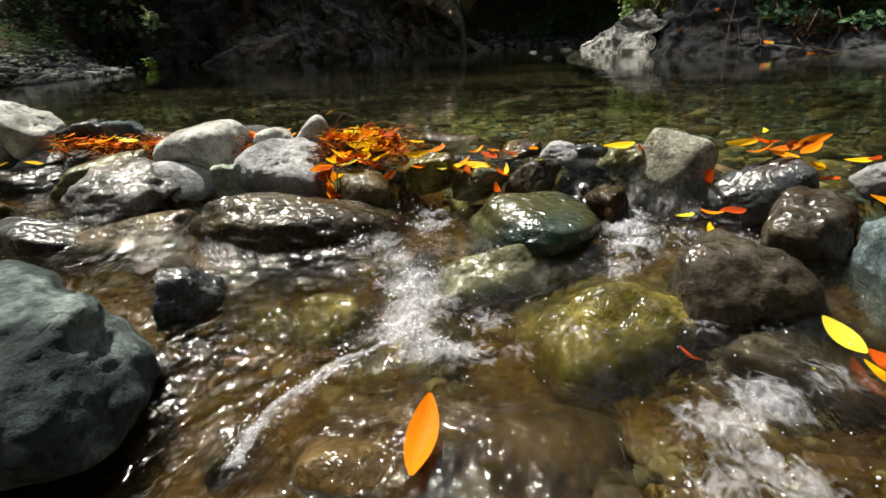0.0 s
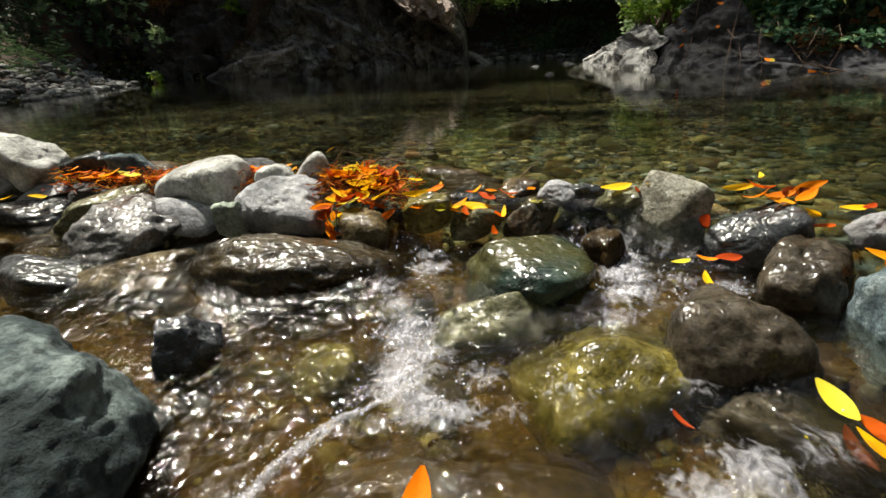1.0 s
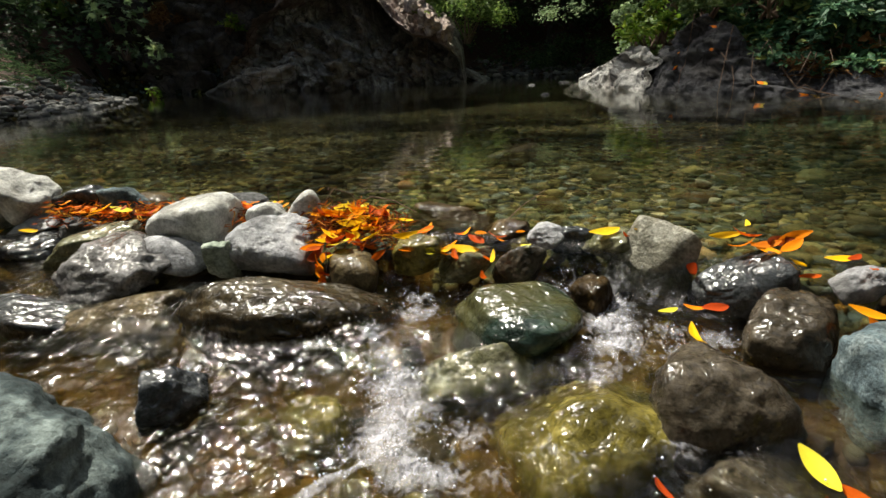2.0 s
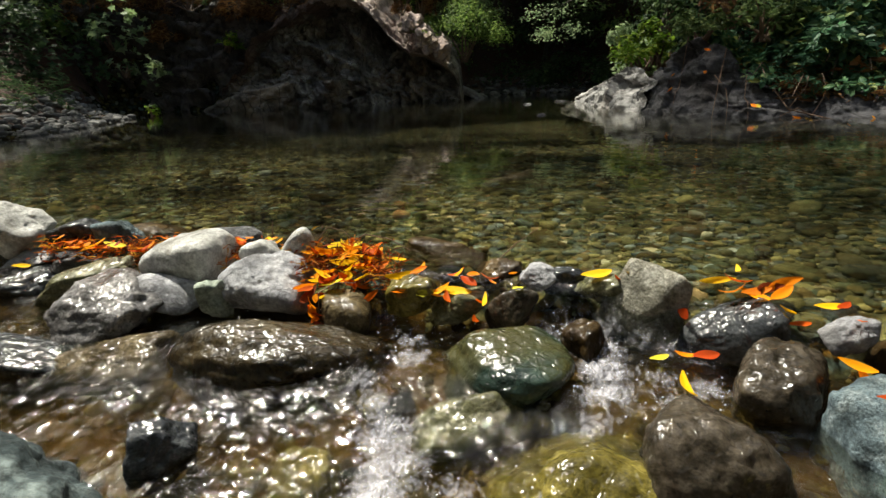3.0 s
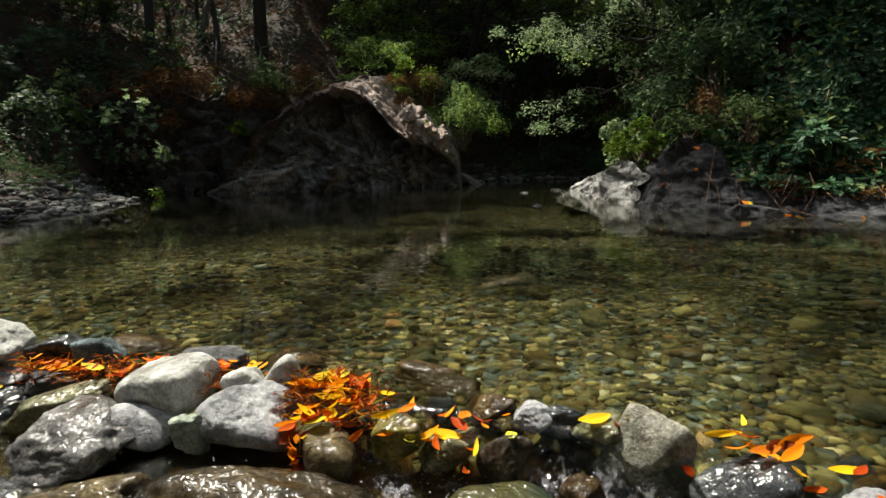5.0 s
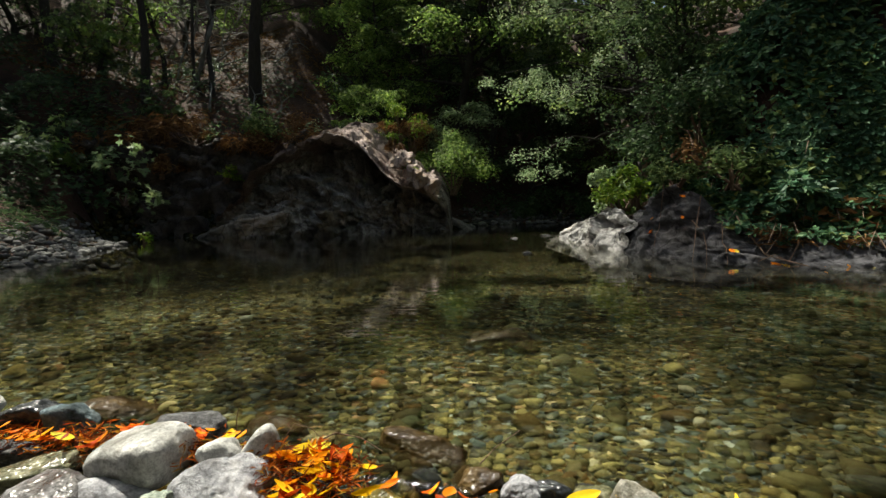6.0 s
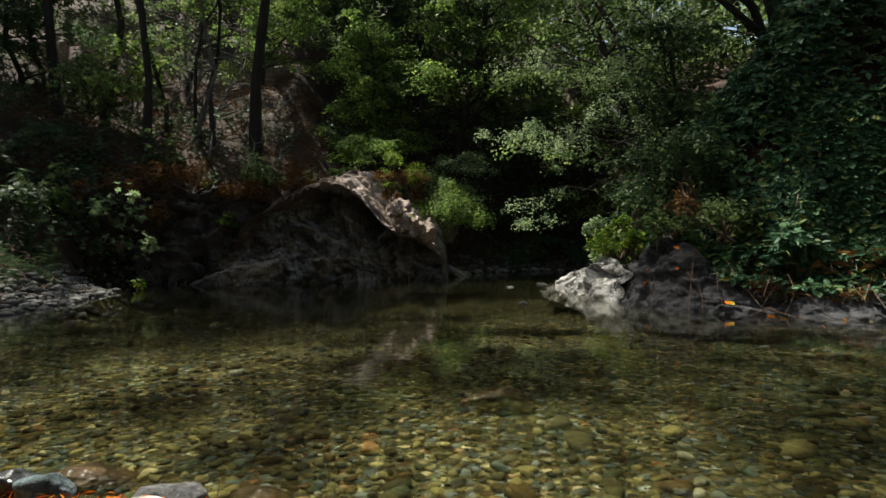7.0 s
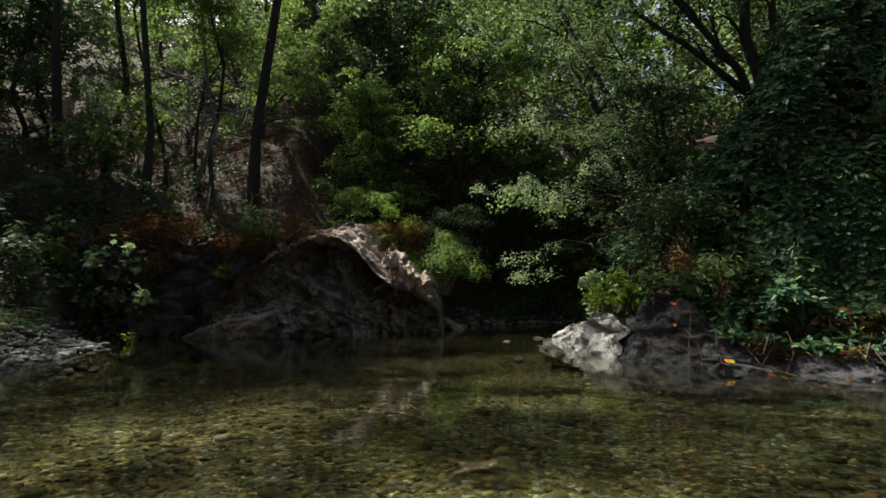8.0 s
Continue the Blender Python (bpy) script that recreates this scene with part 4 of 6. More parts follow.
def outcrop():
    """The great rock: a long back rising to a rounded crest, a thin lip over a deep hollow face, a broken nose at the end."""
    nu, nv = 300, 190
    x = np.linspace(-5.35, -0.5, nu)
    H = np.interp(x, [-5.35, -4.9, -4.5, -4.14, -3.65, -3.16, -2.67, -2.4, -2.2, -2.0, -1.83, -1.6, -1.47, -1.3, -1.15, -0.99, -0.85, -0.7, -0.58, -0.5],
                  [-0.25, 0.55, 1.17, 1.64, 2.0, 2.18, 2.36, 2.44, 2.42, 2.27, 2.08, 1.78, 1.6, 1.58, 1.52, 1.42, 1.25, 1.05, 0.7, -0.25])
    H = np.convolve(np.pad(H, 3, "edge"), np.ones(7) / 7, "valid") + 0.05 * fbm(np.stack([x * 2.1, 0 * x, 0 * x], 1), 4)
    base = np.interp(x, [-5.35, -4.4, -3.4, -2.4, -1.5, -0.5], [10.55, 10.4, 10.6, 10.9, 11.35, 11.75])
    lip = np.interp(x, [-5.35, -4.5, -3.86, -3.43, -2.97, -2.4, -2.15, -1.95, -1.75, -1.4, -0.9, -0.5], [0.66, 0.72, 0.78, 0.8, 0.78, 0.74, 0.66, 0.57, 0.52, 0.54, 0.5, 0.5])
    hollow = np.interp(x, [-5.35, -4.4, -3.7, -3.0, -2.3, -1.9, -1.5, -1.1, -0.8, -0.5], [0.0, 0.1, 0.5, 0.85, 0.9, 0.7, 0.5, 0.5, 0.3, 0.1])
    along = np.stack([x, 0 * x, 0 * x], 1)
    lip = lip + 0.03 * fbm(along * 2.6 + 3, 4)
    hollow = hollow * (1 + 0.35 * fbm(along * 1.9 + 9, 4))
    vv = np.linspace(0, 1, nv)
    # along v: foot, face, hollow under the lip, lip, top, back
    stops = [0.0, 0.1, 0.26, 0.4, 0.5, 0.55, 0.6, 0.66, 0.82, 1.0]
    fz = [-0.3, 0.03, 0.45, 0.8, 0.97, 1.0, 1.04, 1.04, 1.04, 1.04]       # share of the lip's height
    gz_ = [0, 0, 0, 0, 0, 0, 0.04, 0.16, 1.0, -1.3]                          # share of what stands above the lip
    inn = np.interp(vv, stops, [-0.1, 0.0, 0.45, 0.85, 1.0, 0.75, 0.02, 0.0, 0.0, 0.0])
    back = np.interp(vv, stops, [0.0, 0.0, 0.1, 0.15, 0.15, 0.12, 0.06, 0.24, 1.35, 2.5])
    up, over = np.interp(vv, stops, fz), np.interp(vv, stops, gz_)
    ker = np.ones(5) / 5
    up, inn, back, over = (np.convolve(np.pad(a, 2, "edge"), ker, "valid") for a in (up, inn, back, over))
    X = np.repeat(x[None], nv, 0)
    Hp = np.maximum(H, 0.02)
    Z = up[:, None] * np.where(up[:, None] > 0, (Hp * lip)[None], 1.0) + over[:, None] * (Hp * (1 - 1.04 * lip))[None] + np.minimum(H, 0)[None]
    Y = base[None] + back[:, None] * (0.35 + 0.65 * np.clip(H / 1.6, 0, 1))[None] + inn[:, None] * hollow[None]
    Y = Y + smooth01(0.6, 0.84, vv)[:, None] * np.interp(x, [-5.0, -3.6, -2.6, -2.0, -1.2, -0.6], [0.0, 0.25, 0.3, 0.8, 0.7, 0.2])[None]
    P = np.stack([X, Y, Z], -1).reshape(-1, 3)
    wp = P + 0.3 * np.stack([fbm(P * 0.9 + 50, 3), fbm(P * 0.9 + 80, 3), fbm(P * 0.9 + 110, 3)], 1)
    ridge = np.abs(fbm(wp * np.array([1.3, 1.3, 1.5]) + 7, 5, 0.55))
    crag = 0.6 * crags(wp * 2.0 + 19, 5) + 0.4 * crags(wp * 4.6 + 7, 9)
    fine = fbm(P * 5.5 + 3, 5, 0.65)
    amt = (0.22 * (0.35 - ridge) + 0.26 * crag + 0.07 * fine).reshape(X.shape)
    face = np.interp(vv, [0, 0.5, 0.6, 0.7, 1], [1.5, 1.5, 0.9, 0.3, 0.25])[:, None]
    Y = Y - amt * face
    Z = Z + np.interp(vv, [0, 0.5, 0.62, 1], [0.22, 0.22, 0.26, 0.24])[:, None] * amt
    row = np.repeat(vv[:-1], nu - 1)
    col = np.tile(x[:-1], nv - 1)
    # faces below the lip get the shade-dark tone, those above it the sunlit one
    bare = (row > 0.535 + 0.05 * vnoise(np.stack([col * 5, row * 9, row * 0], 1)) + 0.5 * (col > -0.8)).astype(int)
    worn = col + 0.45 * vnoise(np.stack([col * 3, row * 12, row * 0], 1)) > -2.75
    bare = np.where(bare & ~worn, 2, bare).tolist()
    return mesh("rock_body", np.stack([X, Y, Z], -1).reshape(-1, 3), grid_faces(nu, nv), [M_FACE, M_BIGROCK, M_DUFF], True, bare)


rock = tagged(new("rock_outcrop"), "great rock outcrop with a bare sunlit crest overhanging a shaded face", "rock")
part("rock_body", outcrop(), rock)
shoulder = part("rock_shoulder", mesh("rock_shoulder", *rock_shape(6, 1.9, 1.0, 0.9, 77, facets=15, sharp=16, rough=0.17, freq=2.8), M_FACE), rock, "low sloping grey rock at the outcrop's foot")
shoulder.matrix_world = pose(-4.45, 10.62, 0.0, 0, -10, 6)
for lx, ly, lz, lw, ld, lh, ls, tilt_ in ((-1.2, 11.62, 1.22, 0.6, 1.1, 0.4, 81, 20), (-0.9, 11.72, 1.0, 0.42, 0.85, 0.36, 82, 24), (-1.5, 11.65, 1.47, 0.5, 0.9, 0.34, 84, 20)):
    lump = part("rock_lump", mesh("rock_lump", *rock_shape(5, lw, ld, lh, ls, facets=11, sharp=14, rough=0.2, freq=3.2), M_BIGROCK), rock, "pink-brown slab at the outcrop's broken end")
    lump.matrix_world = pose(lx, ly, lz, tilt_, 14, 6)
spur = tagged(new("rock_spur", mesh("rock_spur", *rock_shape(5, 0.75, 0.4, 0.16, 78, rough=0.12), M_POINT)), "low pale rock running into the water", "rock")
spur.matrix_world = pose(-0.36, 12.55, 0.1, 0, 24, -20)

# ---- gravel bar, far beach and the pebbles of the riffle ----
def gravel(name, n, area, lo, hi, label, seed, mat=None, sub=2, lift=0.0, top=0.42):
    r = np.random.default_rng(seed)
    V0, F0 = ico(sub)
    pts = []
    while len(pts) < n:
        xx, yy = r.uniform(area[0], area[1], 4000), r.uniform(area[2], area[3], 4000)
        d, _ = shore_field(xx, yy)
        ok = (d > area[4]) & (d < area[5])
        pts.extend(zip(xx[ok], yy[ok]))
    P = np.array(pts[:n])
    z = ground(P[:, 0], P[:, 1])
    P, z = P[z < top], z[z < top]
    n = len(P)
    sz = lo + (hi - lo) * r.random(n) ** 2.2
    vs, fs = [], []
    shapes = [rock_shape(sub, 1, 1, 1, 300 + i)[0] for i in range(8)]
    for i in range(n):
        a = r.uniform(0, 6.28)
        S = shapes[i % 8] * (sz[i] * np.array([1.0, r.uniform(0.6, 0.9), r.uniform(0.4, 0.65)]))
        c, q = math.cos(a), math.sin(a)
        vs.append(np.stack([S[:, 0] * c - S[:, 1] * q + P[i, 0], S[:, 0] * q + S[:, 1] * c + P[i, 1], S[:, 2] + z[i] + sz[i] * 0.12 + lift], 1))
        fs.append(F0 + i * len(V0))
    return tagged(new(name, mesh(name, np.concatenate(vs), np.concatenate(fs), mat or M_GRAVEL)), label, "gravel", kind="stuff")


gravel("gravel_bar", 2300, (-9, -4, 3.5, 9.6, -0.25, 1.7), 0.035, 0.17, "grey rounded cobbles of a dry gravel bar", 1)
gravel("far_beach", 700, (-0.6, 4, 13, 17, -0.3, 1.6), 0.06, 0.25, "grey cobbles of the far beach", 2)

# ---- fallen leaves ----
def leaf_mesh(name, L, W, curl, twist, mat, seed):
    """A fallen leaf: a long oval blade, folded at its midrib, curled along its length."""
    nu = 9
    vs, fs = [], []
    for i in range(nu):
        t = i / (nu - 1)
        w = W * 0.5 * math.sin(math.pi * min(max(t * 0.96 + 0.02, 0), 1)) ** 0.75
        x = (t - 0.5) * L
        z = curl * L * (4 * (t - 0.5) ** 2) - curl * L * 0.4
        a = twist * (t - 0.5)
        for s in (-1, -0.5, 0, 0.5, 1):
            yy, zz = s * w, abs(s) * w * 0.3 + 0.0015 * math.sin(9 * t + seed + 3 * s)
            vs.append((x, yy * math.cos(a) - zz * math.sin(a), z + yy * math.sin(a) + zz * math.cos(a)))
    for i in range(nu - 1):
        for j in range(4):
            fs.append((i * 5 + j, i * 5 + j + 1, i * 5 + 6 + j, i * 5 + 5 + j))
    return mesh(name, vs, fs, mat)


LEAF_O = [leaf_mesh("fallen_leaf", 1, 0.36, 0.10, 0.3, M_ORANGE, 1), leaf_mesh("fallen_leaf", 1, 0.3, 0.2, -0.7, M_ORANGE, 2), leaf_mesh("fallen_leaf", 1, 0.42, 0.06, 0.5, M_ORANGE, 3)]
LEAF_Y = [leaf_mesh("fallen_leaf", 1, 0.38, 0.10, 0.3, M_YELLOW, 4), leaf_mesh("fallen_leaf", 1, 0.2, 0.14, -0.5, M_YELLOW, 5), leaf_mesh("fallen_leaf", 1, 0.5, 0.08, 0.4, M_YELLOW, 6)]


LEAF_O.append(leaf_mesh("fallen_leaf", 1, 0.34, 0.10, 0.3, M_AMBER, 1))


def fallen(x, y, z, L, rz, tip=0, roll=0, yellow=False, kind=0, label=""):
    ob = new("fallen_leaf", (LEAF_Y if yellow else LEAF_O)[kind])
    ob.matrix_world = pose(x, y, z, roll, tip, rz) @ Matrix.Diagonal((L, L, L, 1))
    return tagged(ob, label or ("curled yellow fallen leaf" if yellow else "curled orange fallen leaf"), "leaf", "fallen leaves")


fallen(0.243, 0.775, -0.112, 0.1, 86, -14, 0, False, 3, "bright orange oval leaf stuck on a wet stone")
fallen(0.768, 0.995, -0.112, 0.075, -76, 10, 20, True, 0, "long yellow leaf caught beside the stream")
fallen(0.782, 0.92, -0.128, 0.07, -66, 8, -10, True, 0, "broad yellow leaf caught beside the stream")
fallen(0.8, 0.95, -0.125, 0.06, -60, 8, 30, False, 0)
fallen(0.757, 0.92, -0.13, 0.065, -84, 14, 0, False, 1)
fallen(0.985, 1.245, -0.045, 0.07, -70, 20, 30, False, 1, "dark red leaf pressed between wet stones")
fallen(0.557, 0.935, -0.108, 0.06, 96, 16, 30, False, 0, "red-orange leaf pressed against a stone")
fallen(0.698, 1.275, -0.07, 0.1, 86, 6, 20, True, 1, "long yellow-green leaf trailing in the current")
fallen(0.675, 1.375, -0.07, 0.05, 30, 4, 0, True, 0)
fallen(0.76, 1.37, -0.06, 0.06, 20, 4, 15, False, 2)
fallen(0.735, 1.385, -0.066, 0.055, -10, -4, 0, False, 1)
fallen(0.742, 1.47, -0.02, 0.07, 80, 40, 40, False, 0, "orange leaf standing beside the upright slab")
for k, (dx, dy, dz, rz, yl) in enumerate(((0.0, 0, 0.045, 5, 0), (0.05, -0.02, 0.05, 12, 0), (0.085, -0.01, 0.055, 24, 0), (0.02, 0.02, 0.06, -15, 0), (0.11, -0.03, 0.05, 32, 0),
                                          (-0.03, 0.03, 0.055, 0, 1), (0.03, 0.04, 0.075, 70, 1), (0.06, 0.0, 0.035, -30, 0), (0.13, 0.0, 0.06, 10, 0))):
    fallen(0.835 + 0.72 * dx, 1.47 + dy, dz - 0.008, 0.056 + 0.008 * (k % 3), rz, -14 + 9 * (k % 4), 45 * (k % 3) - 30, bool(yl), (1, 0, 1)[k % 3])
fallen(0.925, 1.43, 0.01, 0.065, 70, 20, 25, True, 2, "broad yellow leaf on the dam's lip")
fallen(0.94, 1.41, -0.01, 0.05, 10, 0, 0, False, 2)
fallen(1.0, 1.43, 0.02, 0.06, 5, 0, 10, True, 0)
fallen(1.02, 1.42, 0.025, 0.05, 40, 0, 0, False, 0)
fallen(0.58, 1.575, 0.03, 0.08, 24, 0, 15, True, 0, "yellow leaf lying on a flat stone")
fallen(0.635, 1.575, 0.02, 0.06, 50, 20, 0, False, 1)
fallen(0.655, 1.58, 0.035, 0.05, 60, 10, 20, True, 0)
fallen(-1.03, 1.725, -0.012, 0.05, 70, 15, 20, True, 2, "yellow leaf on a dark flat stone")
fallen(-1.13, 1.7, -0.01, 0.07, 20, 0, 0, True, 1)
fallen(0.1, 1.66, 0.035, 0.05, 20, 10, 0, True, 2, "yellow leaf at the pool's lip")
fallen(0.13, 1.59, 0.02, 0.1, 30, 0, 40, True, 1, "long yellow leaf lying on a wet stone")
fallen(0.26, 1.54, 0.0, 0.075, -10, 5, 20, True, 0)
fallen(0.29, 1.55, 0.02, 0.06, -50, 5, 10, False, 2)
fallen(0.23, 1.53, -0.005, 0.07, 30, 5, -20, False, 1)
fallen(0.32, 1.5, -0.01, 0.05, 60, 30, 0, False, 0)
fallen(0.31, 1.46, -0.035, 0.05, 80, 40, 0, False, 1)
fallen(0.955, 1.255, -0.01, 0.06, -20, 14, 20, False, 0)
fallen(0.945, 1.15, -0.004, 0.055, 8, 3, 0, False, 0, "orange-red leaf lying on a blue-grey stone")
fallen(0.985, 1.31, 0.045, 0.035, 60, 20, 0, False, 2)
lr = np.random.default_rng(9)
# the heap caught behind the stones in the middle, and the strips along the lip
for k in range(64):
    x = -0.13 + 0.19 * lr.random() ** 0.8
    fall_ = lr.random()
    y = 1.73 - 0.19 * fall_
    z = 0.05 - 0.1 * max(0.0, fall_ - 0.3) + 0.025 * lr.random() - 0.25 * max(x, 0)
    fallen(x, y, z - 0.012, lr.uniform(0.04, 0.08), lr.uniform(0, 360), lr.uniform(-30, 30), lr.uniform(-70, 70), lr.random() < 0.26, int(lr.integers(3)))
for k in range(9):
    fallen(-0.1 + 0.035 * lr.random(), 1.545 - 0.02 * lr.random(), -0.02 - 0.1 * k / 9, lr.uniform(0.03, 0.055), lr.uniform(40, 130), lr.uniform(30, 70), lr.uniform(-60, 60), False, int(lr.integers(3)))
for k in range(45):
    t = lr.random()
    x = -0.95 + 0.75 * t
    y = float(dam_y(x)) + 0.0 + 0.05 * lr.random() - (0.07 if x < -0.62 else -0.03)
    fallen(x, y, 0.025 + 0.03 * lr.random(), lr.uniform(0.035, 0.075), lr.uniform(0, 360), lr.uniform(-12, 12), lr.uniform(-20, 20), lr.random() < 0.1, int(lr.integers(3)))
for k in range(15):
    x = lr.uniform(0.1, 0.42)
    y = float(dam_y(x)) - 0.02 - 0.14 * lr.random()
    fallen(x, y, 0.025 - 0.3 * max(0, float(dam_y(x)) - 0.05 - y), lr.uniform(0.035, 0.07), lr.uniform(0, 360), lr.uniform(-20, 20), lr.uniform(-25, 25), lr.random() < 0.35, int(lr.integers(3)))
# the shreds under them
lc = []
for k in range(2000):
    t = lr.random()
    x = -1.05 + 1.13 * t
    y = float(dam_y(x)) + lr.normal() * 0.035 - (0.03 if -0.15 < x < 0.1 else 0.0)
    lc.append((x, y, 0.022 + 0.012 * lr.normal() - 0.35 * max(0, float(dam_y(x)) - 0.04 - y)))
for k in range(380):
    x = lr.uniform(-0.16, 0.12)
    y = float(dam_y(x)) + 0.03 - 0.13 * lr.random()
    lc.append((x, y, 0.045 - 0.4 * max(0, float(dam_y(x)) - y) + 0.02 * lr.normal() - 0.1 * max(x, 0)))
tagged(new("leaf_litter", mesh("leaf_litter", *leaves_at(np.array(lc), 0.035, "needle", lr, 0.1, 0.5), M_LITTER, False)),
       "rust-red shreds of leaves drifted against the dam", "leaf litter", kind="stuff")
gravel("riffle_pebbles", 1800, (-1.7, 1.8, 0.45, 1.75, -9, 0.0), 0.012, 0.055, "amber and olive pebbles under the running water", 6, M_STREAMBED)

def twig(points, r0, label):
    ob = new("twig", mesh("twig", *tube(points, [r0 * (1 - 0.5 * i / (len(points) - 1)) for i in range(len(points))], 5), M_TWIG))
    return tagged(ob, label, "twig", "twigs of the dam")


for r0, label, line in ((0.0022, "thin pale twig caught in the leaf heap", ((-0.06, 1.73, 0.05), (0.0, 1.75, 0.075), (0.06, 1.76, 0.06), (0.12, 1.75, 0.03))),
                        (0.0016, "thin curved stem in the leaf heap", ((-0.13, 1.72, 0.06), (-0.1, 1.74, 0.1), (-0.06, 1.75, 0.085), (-0.03, 1.75, 0.05))),
                        (0.0016, "bare stem standing in the leaf litter", ((-0.3, 1.83, 0.03), (-0.3, 1.835, 0.07), (-0.295, 1.84, 0.1))),
                        (0.0018, "dark twig lying over the dam's lip", ((0.36, 1.74, 0.01), (0.4, 1.76, 0.045), (0.46, 1.77, 0.085))),
                        (0.002, "bent stem looped over the round stone", ((-0.07, 1.53, -0.06), (-0.06, 1.52, 0.0), (-0.02, 1.53, 0.022), (0.02, 1.56, 0.01)))):
    twig(line, r0, label)

# roots and dead canes on the ledge, and a few leaves that have blown on to it
def cane(points, r0, label):
    ob = new("dead_cane", mesh("dead_cane", *tube(points, [r0 * (1 - 0.6 * i / (len(points) - 1)) for i in range(len(points))], 6), M_TWIG))
    return tagged(ob, label, "root", "roots on the ledge")


def on_ledge(x, y, up=0.01):
    """Height of the ledge's surface under a point of the plan."""
    hit, loc = LEDGE.ray_cast(Vector((x, y, 3)), Vector((0, 0, -1)))[:2]
    return (loc.z if hit else 0.0) + up


LEDGE = bpy.data.objects["rock_ledge"]
for r0, label, line in ((0.008, "grey-brown root hanging over the ledge", ((2.62, 6.55), (2.52, 6.38), (2.46, 6.24), (2.4, 6.12))),
                        (0.009, "long dead cane trailing into the water", ((2.95, 6.15), (3.02, 5.95), (3.1, 5.76), (3.22, 5.6), (3.36, 5.44))),
                        (0.006, "thin root hanging over the ledge", ((2.75, 6.3), (2.7, 6.16), (2.68, 6.02), (2.66, 5.92))),
                        (0.008, "curved dead cane on the ledge", ((3.3, 5.9), (3.16, 5.8), (3.02, 5.78), (2.9, 5.84))),
                        (0.006, "thin root hanging over the ledge", ((2.34, 6.9), (2.24, 6.72), (2.17, 6.6), (2.12, 6.5))),
                        (0.006, "thin root hanging over the ledge", ((2.5, 6.45), (2.56, 6.28), (2.54, 6.14), (2.5, 6.02)))):
    cane([(x, y, on_ledge(x, y, 0.012 + 0.05 * (i in (0, 2)))) for i, (x, y) in enumerate(line)], r0, label)
for x, y, yl in ((2.17, 6.78, 0), (2.2, 6.84, 0), (2.15, 6.74, 0), (2.72, 5.98, 0), (2.76, 6.0, 1), (3.02, 5.76, 0), (3.1, 5.74, 1), (1.88, 7.6, 1), (1.9, 7.7, 1), (1.86, 7.5, 1), (1.92, 7.42, 0), (3.36, 5.56, 0), (3.5, 5.5, 0), (2.42, 6.5, 0), (2.48, 6.7, 0)):
    fallen(x, y, on_ledge(x, y, 0.02), 0.085, 40 * x * y, 15, 35, bool(yl), 2, "yellow leaf caught on the ledge" if yl else "orange leaf caught on the ledge")

# ---- trees, shrubs and brambles ----
def spray_points(c, r, n, g, flat=0.5, tipdir=None):
    """Leaf places of one leafy spray: a flat drooping pad with a ragged rim."""
    a = g.uniform(0, 2 * math.pi, n)
    q = r * g.random(n) ** 0.42 * (0.7 + 0.3 * np.sin(3 * a + g.uniform(0, 6)))
    z = g.normal(size=n) * r * flat * 0.5 - 0.35 * q * q / r
    P = np.stack([q * np.cos(a), q * np.sin(a), z], 1)
    N = P / r * np.array([0.9, 0.9, 1.6]) + np.array([0, 0, 0.75])
    return np.concatenate([P + np.array(c), N], 1)


